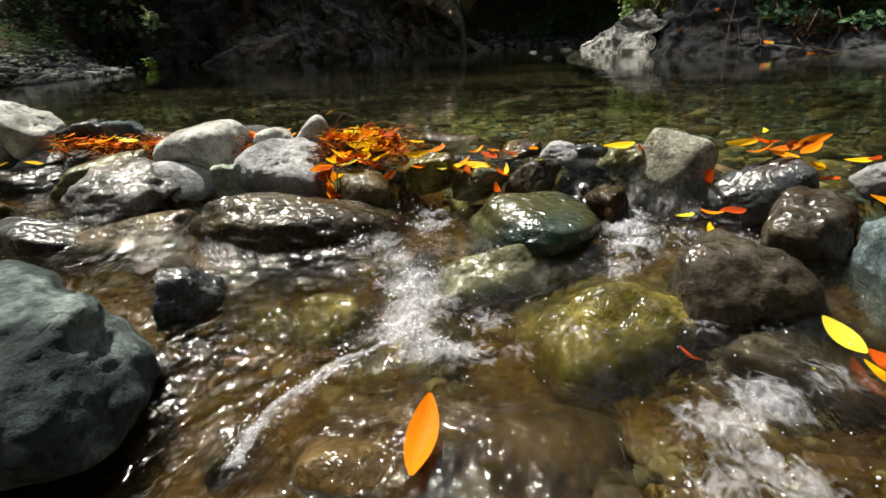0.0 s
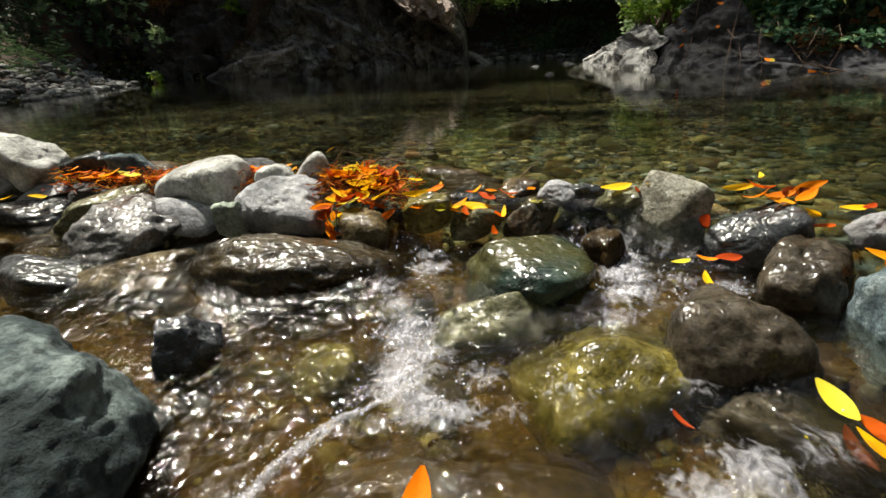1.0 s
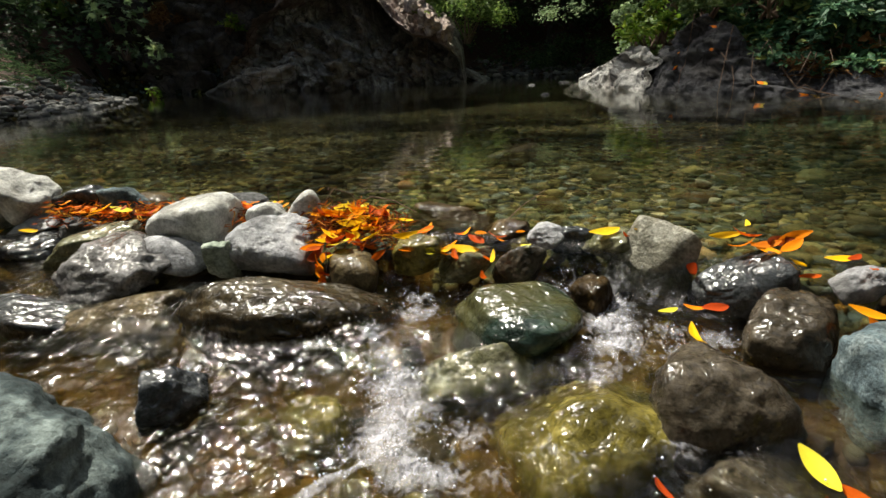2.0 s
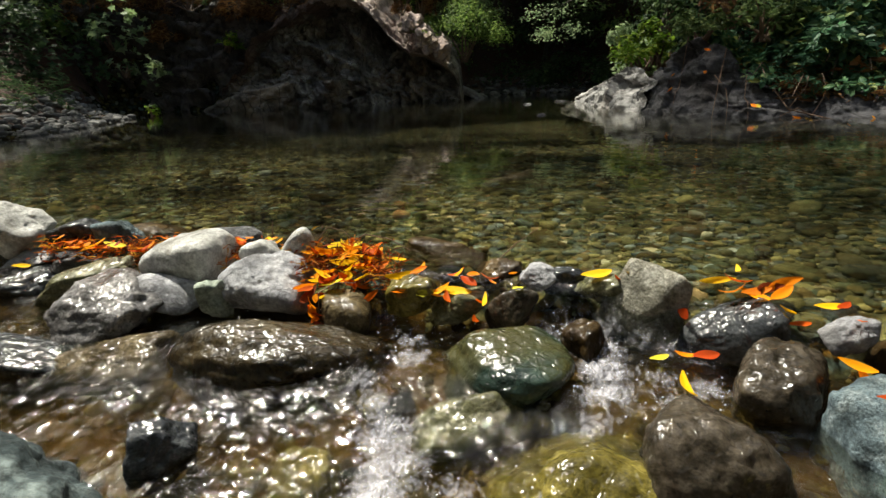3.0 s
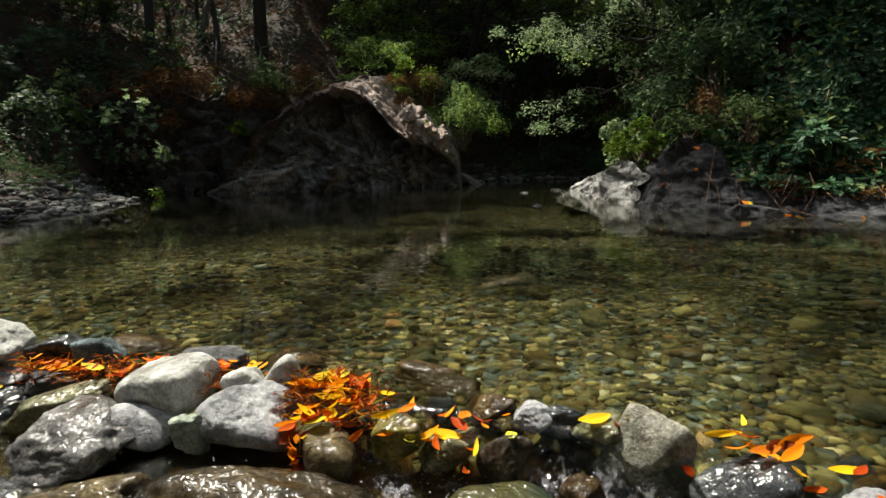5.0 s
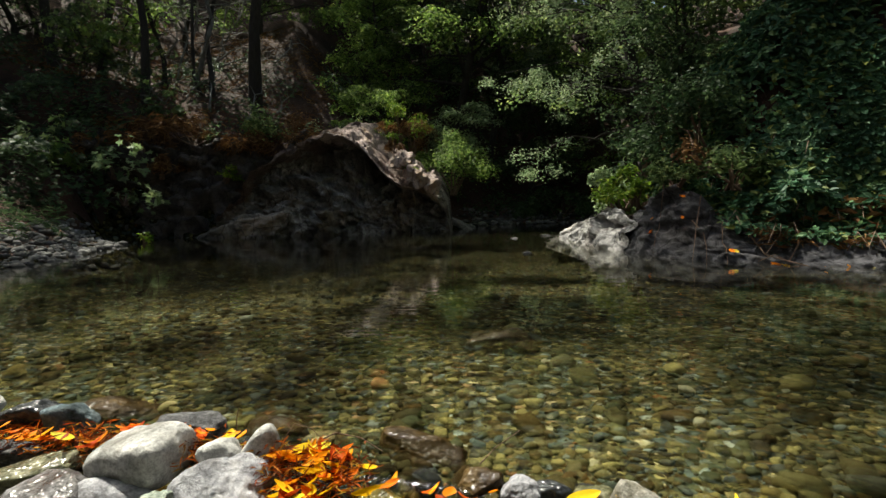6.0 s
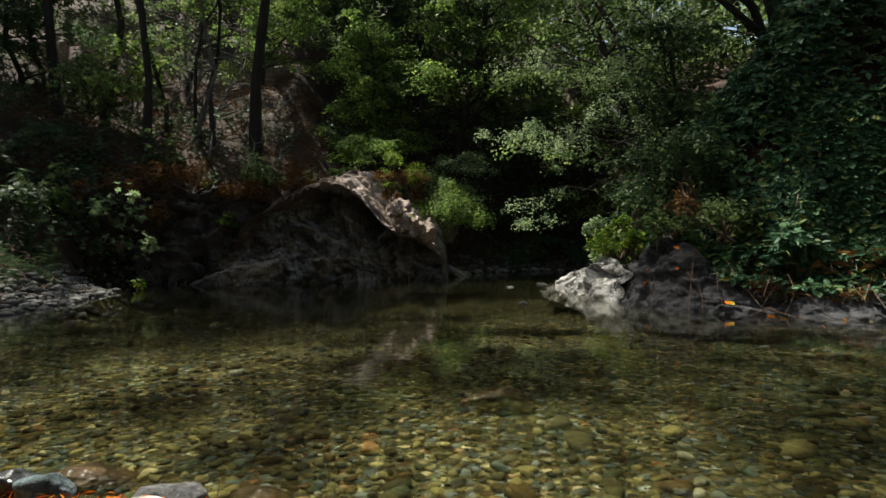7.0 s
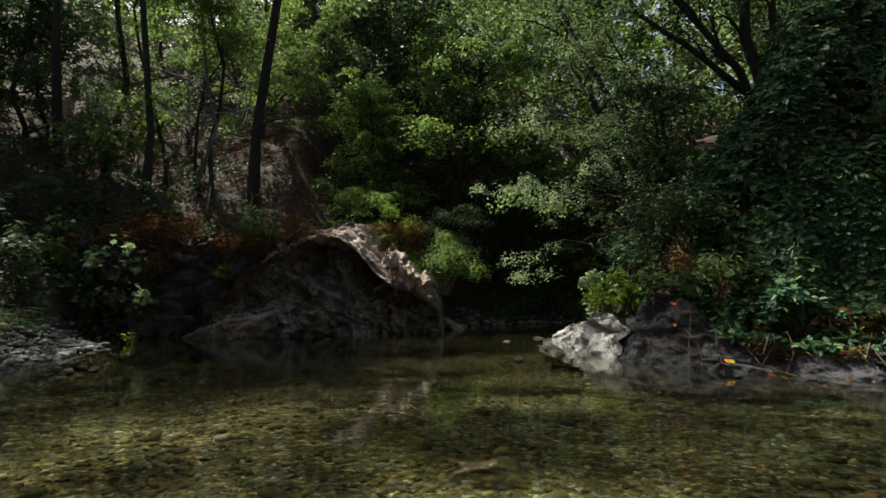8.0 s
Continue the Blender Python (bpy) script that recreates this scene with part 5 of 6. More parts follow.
def tree(x, y, height, radius, label, seed, lean=(0, 0), crown_from=0.35, spread=2.0, limbs=16, per=420, size=0.1, mat=None, bark=None,
         kind="oval", flat=0.55, pads=3, pad=0.6, sink=0.4, z0=None, reach=None):
    """A tree: tapered crooked trunk with limbs, and a crown of many small leaves in ragged pads."""
    g = np.random.default_rng(seed)
    base = Vector((x, y, (gz(x, y) if z0 is None else z0) - sink))
    n = 9
    pts, rad = [], []
    wob = g.normal(size=(n, 2)) * 0.16 * min(height, 7)
    for _ in range(2):
        wob = (np.vstack([wob[:1], wob[:-1]]) + 2 * wob + np.vstack([wob[1:], wob[-1:]])) / 4
    for i in range(n):
        t = i / (n - 1)
        pts.append(base + Vector((lean[0] * t ** 1.4 + wob[i, 0] * min(t * 2.5, 0.8), lean[1] * t ** 1.4 + wob[i, 1] * min(t * 2.5, 0.8), height * t)))
        rad.append(radius * (1 - 0.82 * t) + (0.35 * radius if i == 0 else 0))
    wood = [tube(pts, rad, 8)]
    P = []
    for k in range(limbs):
        t = crown_from + (1 - crown_from) * (k + g.random()) / limbs
        f = t * (n - 1)
        i = min(int(f), n - 2)
        p0 = pts[i].lerp(pts[i + 1], f - i)
        az = k * 2.4 + g.normal() * 0.5
        ln = spread * (1.05 - 0.65 * (t - crown_from) / (1 - crown_from)) * g.uniform(0.6, 1.15)
        bias = Vector((reach[0], reach[1], 0)) * ln if reach else Vector((0, 0, 0))
        e = p0 + Vector((math.cos(az) * ln, math.sin(az) * ln, ln * g.uniform(-0.1, 0.55))) + bias
        m = p0.lerp(e, 0.5) + Vector((g.normal() * 0.08, g.normal() * 0.08, 0.12 * ln))
        rr = max(rad[i] * 0.42, 0.012)
        wood.append(tube([p0, m, e], [rr, rr * 0.6, 0.006], 5))
        for j in range(pads):
            c = p0.lerp(e, g.uniform(0.45, 1.08)) + Vector((g.normal(), g.normal(), g.normal() * 0.5)) * 0.16 * ln
            P.append(spray_points(c, pad * g.uniform(0.55, 1.2), per // pads, g, flat))
            if j < 2:
                wood.append(tube([m, m.lerp(c, 0.6) + Vector((0, 0, 0.04)), c], [rr * 0.4, rr * 0.25, 0.004], 4))
    for k in range(10 if height > 5 else 4):
        f = g.uniform(0.12, 0.55) * (n - 1)
        i = min(int(f), n - 2)
        p0 = pts[i].lerp(pts[i + 1], f - i)
        e = p0 + Vector((g.normal(), g.normal(), g.uniform(-0.2, 0.7))) * g.uniform(0.4, 1.0)
        wood.append(tube([p0, p0.lerp(e, 0.5) + Vector((0, 0, 0.1)), e], [0.018, 0.011, 0.004], 4))
    ob = tagged(new("tree"), label, "tree", "trees of the valley")
    ob.location = base
    off = np.array(base)
    wv, wf = merge(wood)
    part("trunk", mesh("trunk", np.array(wv) - off, wf, bark or M_BARK), ob)
    if per:
        PN = np.concatenate(P)
        lv, lf = leaves_at(PN[:, :3] - off, size, kind, g, 0.3, 0.33, PN[:, 3:])
        part("crown", mesh("crown", lv, lf, mat or M_TREE, False), ob)
    return ob


def shrub(x, y, w, h, n, size, mat, label, seed, kind="oval", z0=None, name="shrub", cat="shrub", pads=9, stems=7):
    """A bush: stems fanning from one root, and ragged pads of leaves."""
    g = np.random.default_rng(seed)
    z = gz(x, y) if z0 is None else z0
    ob = tagged(new(name), label, cat, "undergrowth")
    ob.location = (x, y, z - 0.05)
    P = []
    for k in range(pads):
        a, q = g.uniform(0, 6.28), w * 0.5 * math.sqrt(g.random())
        c = Vector((q * math.cos(a), q * math.sin(a), h * (0.25 + 0.75 * g.random()) * (1 - 0.45 * (2 * q / w) ** 2)))
        P.append(spray_points(c, w * g.uniform(0.16, 0.3), n // pads, g, 0.5))
        if k < stems:
            part("stem", mesh("stem", *tube([(g.normal() * 0.04, g.normal() * 0.04, -0.05), c * 0.55 + Vector((0, 0, 0.1 * h)), c], [0.02, 0.012, 0.004], 5), M_TWIG), ob)
    PN = np.concatenate(P)
    lv, lf = leaves_at(PN[:, :3], size, kind, g, 0.3, 0.35, PN[:, 3:])
    part("leaves", mesh("leaves", lv, lf, mat, False), ob)
    return ob


def thicket(x0, x1, y0, y1, dlo, dhi, n, size, mat, kind, label, seed, lift=0.3, name="bramble", drape=0.0, over=False):
    """A mat of brambles over the slope within a patch of the plan: arching stems and their leaves."""
    g = np.random.default_rng(seed)
    pts = []
    while len(pts) < n:
        xx, yy = g.uniform(x0, x1, 5000), g.uniform(y0, y1, 5000)
        d, _ = shore_field(xx, yy)
        clump = vnoise(np.stack([xx * 2.2, yy * 2.2, 0 * xx + seed], 1))
        ok = (d > dlo) & (d < dhi) & (g.random(5000) < 0.6 + 0.65 * clump)
        pts.extend(zip(xx[ok], yy[ok]))
    P = np.array(pts[:n])
    e = 0.06
    dz, _p = shore_field(P[:, 0], P[:, 1])
    z, zx, zy = np.maximum(ground(P[:, 0], P[:, 1]), drape * smooth01(0.2, 0.6, dz) * (0.85 + 0.5 * vnoise(np.stack([P[:, 0] * 1.6, P[:, 1] * 1.6, 0 * dz], 1)))), ground(P[:, 0] + e, P[:, 1]), ground(P[:, 0], P[:, 1] + e)
    nrm = np.stack([-(zx - z) / e, -(zy - z) / e, np.ones(n)], 1)
    if over:
        z = np.maximum(z, [on_ledge(a, b, 0.0) for a, b in P])
    nrm /= np.linalg.norm(nrm, axis=1)[:, None]
    hump = 0.5 + 0.5 * vnoise(np.stack([P[:, 0] * 1.7, P[:, 1] * 1.7, 0 * z + 7], 1))
    up = 1.35 * lift * hump * (0.3 + 0.7 * g.random(n) ** 0.5)
    C = np.stack([P[:, 0], P[:, 1], z], 1) + nrm * up[:, None] * 1.2
    ctr = C.mean(0)
    ob = tagged(new(name), label, "bramble", "brambles of the bank")
    ob.location = ctr
    for k in range(16):
        i = int(g.integers(n))
        p = Vector(C[i] - ctr)
        s = Vector((g.uniform(-0.25, 0.1), -g.uniform(0.0, 0.25), -g.uniform(0.0, 0.2)))
        part("stem", mesh("stem", *tube([p - s * 0.9 - Vector((0, 0, 0.15)), p + Vector((0, 0, 0.08)), p + s * 0.8], [0.006, 0.005, 0.003], 5), M_TWIG), ob)
    nn = nrm * 0.6 + np.array([0, -0.15, 0.5])
    lv, lf = leaves_at(C - ctr, size, kind, g, 0.35, 0.4, nn)
    part("leaves", mesh("leaves", lv, lf, mat, False), ob)
    return ob


def spray(x, y, z, tip, r, n, size, mat, label, seed, kind="oval"):
    """A long thin branch reaching out from the bank, with leaf sprays along its outer half."""
    g = np.random.default_rng(seed)
    a, e = Vector((x, y, z)), Vector(tip)
    ob = tagged(new("leafy_branch"), label, "branch", "undergrowth")
    ob.location = a
    m = a.lerp(e, 0.5) + Vector((0, 0, 0.25))
    part("stem", mesh("stem", *tube([(0, 0, 0), m - a, e - a], [0.014, 0.009, 0.003], 5), M_BARK), ob)
    P = [spray_points(m.lerp(e, t) - a + Vector((g.normal() * 0.12, g.normal() * 0.2, g.normal() * 0.14 - 0.05)), r * g.uniform(0.5, 1.1), n // 6, g, 0.4) for t in np.linspace(0.15, 1.05, 6)]
    PN = np.concatenate(P)
    lv, lf = leaves_at(PN[:, :3], size, kind, g, 0.35, 0.35, PN[:, 3:])
    part("leaves", mesh("leaves", lv, lf, mat, False), ob)
    return ob


def oak():
    """A crooked many-stemmed oak whose bare limbs arch towards the creek."""
    g = np.random.default_rng(515)
    base = Vector((5.0, 9.4, gz(5.0, 9.4) - 0.4))
    stems = [[(0, 0, 0), (-0.1, 0, 1.6), (-0.35, -0.2, 3.0), (-0.3, -0.3, 4.2), (-0.1, -0.3, 5.6)],
             [(0.15, 0.1, 0), (0.1, 0.1, 1.4), (0.15, 0, 2.8), (0.0, -0.1, 4.2), (0.1, -0.1, 6.0)],
             [(-0.1, 0, 0.5), (-0.5, -0.2, 1.6), (-1.1, -0.3, 2.3), (-1.6, -0.3, 3.0), (-2.0, -0.3, 4.2)],
             [(-0.3, -0.1, 1.2), (-1.0, -0.3, 1.7), (-1.7, -0.4, 2.2), (-2.3, -0.4, 2.9), (-2.9, -0.3, 3.1)],
             [(-0.35, -0.2, 3.0), (-0.9, -0.3, 3.5), (-1.5, -0.3, 3.4), (-2.2, -0.2, 3.9)],
             [(-1.6, -0.3, 3.0), (-1.7, -0.2, 3.6), (-1.55, -0.2, 4.6)],
             [(-1.1, -0.3, 2.3), (-1.5, -0.5, 2.7), (-1.6, -0.5, 3.6), (-1.9, -0.5, 4.8)]]
    wood = []
    for k, s in enumerate(stems):
        r = (0.12, 0.1, 0.075, 0.06, 0.045, 0.04, 0.035)[k]
        pts = [Vector(p) for p in s]
        fine_ = []
        for a, b in zip(pts, pts[1:]):
            fine_ += [a, a.lerp(b, 0.5) + Vector(g.normal(size=3)) * 0.06]
        fine_.append(pts[-1])
        wood.append(tube(fine_, [r * (1 - 0.7 * i / (len(fine_) - 1)) for i in range(len(fine_))], 8))
        for i in range(9):
            p = fine_[int(g.integers(2, len(fine_)))]
            e = p + Vector((g.normal() * 0.45, g.normal() * 0.4, g.uniform(-0.15, 0.6)))
            wood.append(tube([p, p.lerp(e, 0.5) + Vector((0, 0, 0.1)), e], [r * 0.3, r * 0.2, 0.004], 5))
    ob = tagged(new("tree"), "dark crooked oak with bare limbs arching from the slope", "tree", "trees of the valley")
    ob.location = base
    part("trunk", mesh("trunk", *merge(wood), M_BARK), ob)
    P = []
    for k in range(100):
        c = (g.uniform(-3.2, 0.9), g.uniform(-0.6, 1.2), g.uniform(2.2, 5.8))
        P.append(spray_points(c, g.uniform(0.25, 0.5), 95, g, 0.5))
    PN = np.concatenate(P)
    lv, lf = leaves_at(PN[:, :3], 0.085, "oval", g, 0.3, 0.4, PN[:, 3:])
    part("crown", mesh("crown", lv, lf, M_SHADED, False), ob)
    return ob


# brambles and vines over the right bank
thicket(3.2, 5.6, 5.0, 7.0, 0.46, 1.7, 5000, 0.17, M_BRAMBLE, "trefoil", "bramble thicket hanging over the rock ledge", 1, 0.4, drape=0.3, over=True)
thicket(4.2, 7.0, 4.6, 7.0, 0.3, 2.8, 9000, 0.17, M_BRAMBLE, "trefoil", "dense green brambles on the steep bank", 2, 0.4, drape=0.42)
thicket(2.4, 4.6, 6.1, 8.4, 0.62, 2.6, 6500, 0.17, M_BRAMBLE, "trefoil", "dense dark brambles on the steep bank", 3, 0.4, drape=0.42)
thicket(3.4, 6.6, 6.4, 9.6, 1.6, 4.6, 10000, 0.18, M_BRAMBLE, "trefoil", "dense dark brambles climbing the slope", 4, 0.5)
thicket(2.2, 4.0, 7.6, 10.5, 0.6, 2.3, 3600, 0.11, M_TREE, "oval", "leafy undergrowth above the rock point", 5, 0.5, "undergrowth", drape=0.42)
thicket(4.6, 11.5, 4.0, 13.0, 2.0, 8.0, 11000, 0.2, M_SHADED, "trefoil", "dark leafy slope under the trees", 6, 0.6, "undergrowth")

for x, y, w, h, n, mt, z, lab, sd in ((3.0, 7.5, 1.3, 1.0, 1500, M_SHADED, 1.2, "leafy green bush hanging over the ledge", 81), (2.45, 8.3, 1.2, 1.1, 1500, M_SHADED, 0.55, "leafy green bush above the rock point", 82),
                                      (2.3, 9.2, 1.0, 0.9, 1100, M_PALE, 0.4, "pale green bush above the rock point", 83), (3.0, 8.0, 1.6, 1.6, 2000, M_SHADED, 1.2, "tall leafy bush on the steep bank", 84),
                                      (2.7, 9.2, 1.4, 1.7, 1900, M_SHADED, 1.0, "tall leafy bush on the steep bank", 85), (2.72, 6.85, 0.8, 0.45, 200, M_DRY, 0.95, "rusty dying bramble on the ledge's top", 86),
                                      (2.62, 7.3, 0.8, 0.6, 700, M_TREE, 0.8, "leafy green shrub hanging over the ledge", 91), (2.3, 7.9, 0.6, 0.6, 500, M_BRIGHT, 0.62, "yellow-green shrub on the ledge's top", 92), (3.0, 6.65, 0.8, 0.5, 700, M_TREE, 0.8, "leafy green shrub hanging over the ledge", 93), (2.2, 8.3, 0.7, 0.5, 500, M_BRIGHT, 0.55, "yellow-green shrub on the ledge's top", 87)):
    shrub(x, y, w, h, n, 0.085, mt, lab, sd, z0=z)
thicket(2.4, 3.6, 5.9, 7.6, 0.66, 1.5, 2000, 0.15, M_BRAMBLE, "trefoil", "bramble leaves spilling over the ledge's top", 88, 0.3, drape=0.75, over=True)
thicket(2.8, 5.6, 5.0, 7.0, 0.42, 0.95, 2000, 0.15, M_BRAMBLE, "trefoil", "bramble leaves trailing down the ledge", 90, 0.3, drape=0.5, over=True)
thicket(3.0, 4.6, 5.4, 6.6, 0.2, 0.8, 700, 0.13, M_DRY, "needle", "tangle of dead rusty bramble stems above the ledge", 89, 0.3, "dead_bramble", drape=0.3)

thicket(2.72, 5.6, 4.7, 7.0, 0.22, 0.6, 420, 0.15, M_BRAMBLE, "trefoil", "bramble trailing over the rock towards the water", 94, 0.2, drape=0.3, over=True)
thicket(2.5, 4.5, 5.4, 7.0, 0.42, 1.0, 800, 0.14, M_DRY, "oval", "rusty dying bramble leaves above the ledge", 95, 0.3, "dead_bramble", drape=0.6, over=True)

# trees of the right bank
tree(2.9, 9.4, 5.6, 0.05, "slender alder leaning over the pool with pale leaves", 11, (-0.9, -0.3), 0.3, 1.6, 14, 480, 0.05, M_PALE, reach=(-0.5, -0.1), pad=0.5, flat=0.2)
for k, (sx_, sz_, ex_, ez_, sr_, sn_) in enumerate(((2.5, 1.5, 0.85, 1.25, 0.3, 700), (2.6, 2.5, 0.45, 2.55, 0.36, 860), (2.7, 2.2, 1.3, 2.1, 0.34, 500), (2.6, 3.4, 0.7, 3.6, 0.4, 680))):
    spray(sx_, 9.5, sz_, (ex_, 9.0, ez_), sr_, sn_, 0.046, M_PALE, "pale leafy branch hanging over the pool", 111 + k)
tree(2.9, 10.6, 10.5, 0.09, "tall alder above the rock point with a wide high crown", 12, (-0.8, -0.2), 0.62, 2.4, 34, 460, 0.1, M_TREE, reach=(-0.3, -0.1), flat=0.3, pad=0.9)
tree(3.4, 9.0, 2.8, 0.04, "young broadleaf tree on the bank", 13, (-0.6, -0.3), 0.25, 1.2, 14, 300, 0.09, M_SHADED, flat=0.25)
oak()
tree(7.0, 10.0, 5.0, 0.07, "dark oak on the ridge", 16, (-0.8, -0.5), 0.35, 2.2, 20, 330, 0.085, M_SHADED)
tree(4.2, 12.0, 9.5, 0.14, "tall green tree behind the bank", 17, (-1.2, 0), 0.12, 2.2, 28, 300, 0.11, M_TREE, reach=(-0.2, 0), flat=0.3, pad=0.75)
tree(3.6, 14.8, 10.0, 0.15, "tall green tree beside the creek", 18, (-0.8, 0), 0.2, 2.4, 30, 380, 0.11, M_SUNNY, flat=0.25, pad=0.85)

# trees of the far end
tree(1.4, 16.4, 4.5, 0.08, "low dark tree over the far beach", 25, (-0.4, -0.4), 0.2, 1.6, 22, 360, 0.1, M_SHADED, flat=0.25, pad=0.7)
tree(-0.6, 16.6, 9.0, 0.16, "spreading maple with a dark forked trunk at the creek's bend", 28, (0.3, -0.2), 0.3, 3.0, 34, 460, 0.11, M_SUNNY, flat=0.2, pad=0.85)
tree(0.3, 17.2, 7.0, 0.12, "dark leaning maple at the creek's bend", 29, (0.7, 0), 0.4, 2.0, 20, 300, 0.11, M_SHADED, flat=0.22, pad=0.8)
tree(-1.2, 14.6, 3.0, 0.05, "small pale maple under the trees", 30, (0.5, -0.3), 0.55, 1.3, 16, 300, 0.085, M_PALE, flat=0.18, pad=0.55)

# trees of the left slope
tree(-5.3, 13.2, 16.0, 0.14, "thick dark trunk with a high crown on the slope", 31, (0.9, -3.4), 0.66, 2.6, 26, 520, 0.11, M_SUNNY)
tree(-6.7, 17.0, 4.6, 0.08, "maple on the slope with layered leaves", 39, (0.5, 0.0), 0.2, 1.8, 28, 460, 0.1, M_SUNNY, reach=(0.4, -0.1), flat=0.2, pad=0.65)
tree(-10.2, 13.0, 14.0, 0.12, "tall dark-trunked tree on the slope", 132, (0.2, 0), 0.7, 2.2, 24, 360, 0.145, M_SHADED)
tree(-7.3, 12.0, 16.0, 0.09, "tall dark-trunked tree with a high crown on the slope", 32, (0.2, 0), 0.58, 3.6, 28, 420, 0.145, M_TREE)
tree(-6.25, 13.0, 7.5, 0.07, "forked dark tree on the slope", 33, (-0.3, 0), 0.55, 0.9, 14, 300, 0.1, M_SUNNY, flat=0.22, pad=0.6)
tree(-6.45, 13.1, 6.5, 0.05, "slender dark tree on the slope", 133, (-1.0, 0), 0.55, 0.9, 12, 240, 0.1, M_SUNNY, flat=0.22, pad=0.6)
tree(-6.95, 13.2, 8.0, 0.06, "slender pale-barked tree on the slope", 34, (0.25, 0), 0.45, 1.4, 16, 240, 0.1, M_SUNNY, M_PALEBARK, flat=0.22)
tree(-7.45, 13.0, 8.0, 0.06, "slender dark tree on the slope", 134, (0.1, 0), 0.55, 1.1, 14, 220, 0.1, M_SUNNY, flat=0.22)
tree(-9.3, 13.2, 12.0, 0.1, "leaning dark tree on the slope", 35, (1.3, 0), 0.45, 2.6, 24, 400, 0.13, M_SHADED)
tree(-8.7, 16.2, 7.5, 0.07, "leaning dark tree high on the slope", 36, (0.9, 0), 0.55, 1.6, 14, 240, 0.1, M_TREE)
tree(-3.0, 16.3, 5.5, 0.12, "green maple above the outcrop with layered leaves", 37, (0.3, 0), 0.3, 1.8, 28, 430, 0.1, M_SUNNY, flat=0.2, pad=0.7)
tree(-2.9, 14.5, 1.97, 0.05, "low green tree behind the outcrop", 38, (0.4, -0.2), 0.2, 1.9, 26, 330, 0.085, M_SUNNY, pad=0.45, flat=0.15)

tree(-11.8, 13.7, 6.2, 0.08, "dense dark tree at the slope's edge", 46, (0.2, 0), 0.1, 1.5, 30, 360, 0.11, M_SHADED, flat=0.25, pad=0.75)
tree(-8.3, 12.6, 2.4, 0.03, "young maple standing on the slope", 47, (0.3, -0.2), 0.3, 0.9, 14, 110, 0.12, M_SUNNY, kind="lobed", flat=0.2)
tree(-9.2, 12.4, 2.0, 0.03, "young maple standing on the slope", 48, (0.3, -0.2), 0.3, 0.9, 12, 90, 0.12, M_TREE, kind="lobed", flat=0.2)
for x, y, h, mt, lab, sd in ((-11.8, 14.4, 5.5, M_SHADED, "dark leafy tree low on the slope", 42), (-12.2, 11.6, 5.0, M_SHADED, "dark leafy tree low on the slope", 45)):
    tree(x, y, h, 0.06, lab, sd, (0.6, 0), 0.25, 1.9, 24, 330, 0.12, mt)

# the rest of the forest repeats five of its trees
wood_rng = np.random.default_rng(303)
bases = [tree(-14.0, 23.0, 9.0, 0.09, "broadleaf forest tree with a full crown", 61, (0.3, 0), 0.12, 2.6, 34, 130, 0.205, M_TREE),
         tree(-2.6, 19.0, 12.0, 0.09, "tall broadleaf forest tree", 62, (-0.3, 0), 0.15, 2.6, 34, 130, 0.205, M_TREE),
         tree(1.0, 18.6, 10.0, 0.09, "pale green broadleaf forest tree", 63, (0.3, 0), 0.1, 2.6, 34, 130, 0.205, M_PALE),
         tree(4.0, 19.0, 12.0, 0.09, "green broadleaf forest tree", 64, (0, 0), 0.12, 2.8, 34, 130, 0.205, M_TREE),
         tree(-14.2, 13.0, 10.0, 0.09, "dark leafy tree on the slope", 65, (0.3, 0), 0.12, 2.6, 34, 130, 0.205, M_SHADED)]


def wood(n, x0, x1, y0, y1, dmin, lo, hi, gap, keep=None):
    """Copies of the forest trees over a patch of the plan, at least gap apart."""
    done = []
    for _ in range(n * 30):
        x, y = wood_rng.uniform(x0, x1), wood_rng.uniform(y0, y1)
        d, _p = shore_field(np.array([x]), np.array([y]))
        if d[0] < dmin or any(math.hypot(x - a, y - b) < gap for a, b in done):
            continue
        done.append((x, y))
        s = wood_rng.uniform(lo, hi)
        b = bases[int(wood_rng.integers(5))]
        b.scale = (s, s, s)
        copy_thing(b, pose(x, y, gz(x, y) - 0.15, 0, 0, wood_rng.uniform(0, 360)))
        b.scale = (1, 1, 1)
        if len(done) == n:
            break


wood(6, -6.5, -2.2, 19.3, 23, 4, 0.75, 0.95, 1.4)
wood(6, -10, -5, 21.5, 26, 4, 0.75, 0.95, 1.5)
wood(10, -5, 5, 19.5, 26, 4, 0.75, 1.05, 2.0)
wood(6, -19, -12.8, 9.5, 14.5, 2.2, 0.6, 0.9, 1.9)
wood(11, 7.5, 15, 11, 19, 4, 0.75, 1.0, 1.7)
wood(7, 4.5, 9.5, 12.5, 19, 4, 0.8, 1.05, 1.3)
wood(5, 8, 14, -3, 7, 3.5, 0.7, 1.0, 2.4)
# unseen trees behind and beside the camera, added to hold back skylight
wood(16, -9, 9, -9.5, -3.0, -9, 0.9, 1.25, 1.7)
wood(5, 4.5, 9, -3, 3.5, 1.5, 0.7, 0.95, 1.6)
wood(5, -8, -4.5, -4, 2, 1.5, 0.6, 0.8, 1.6)


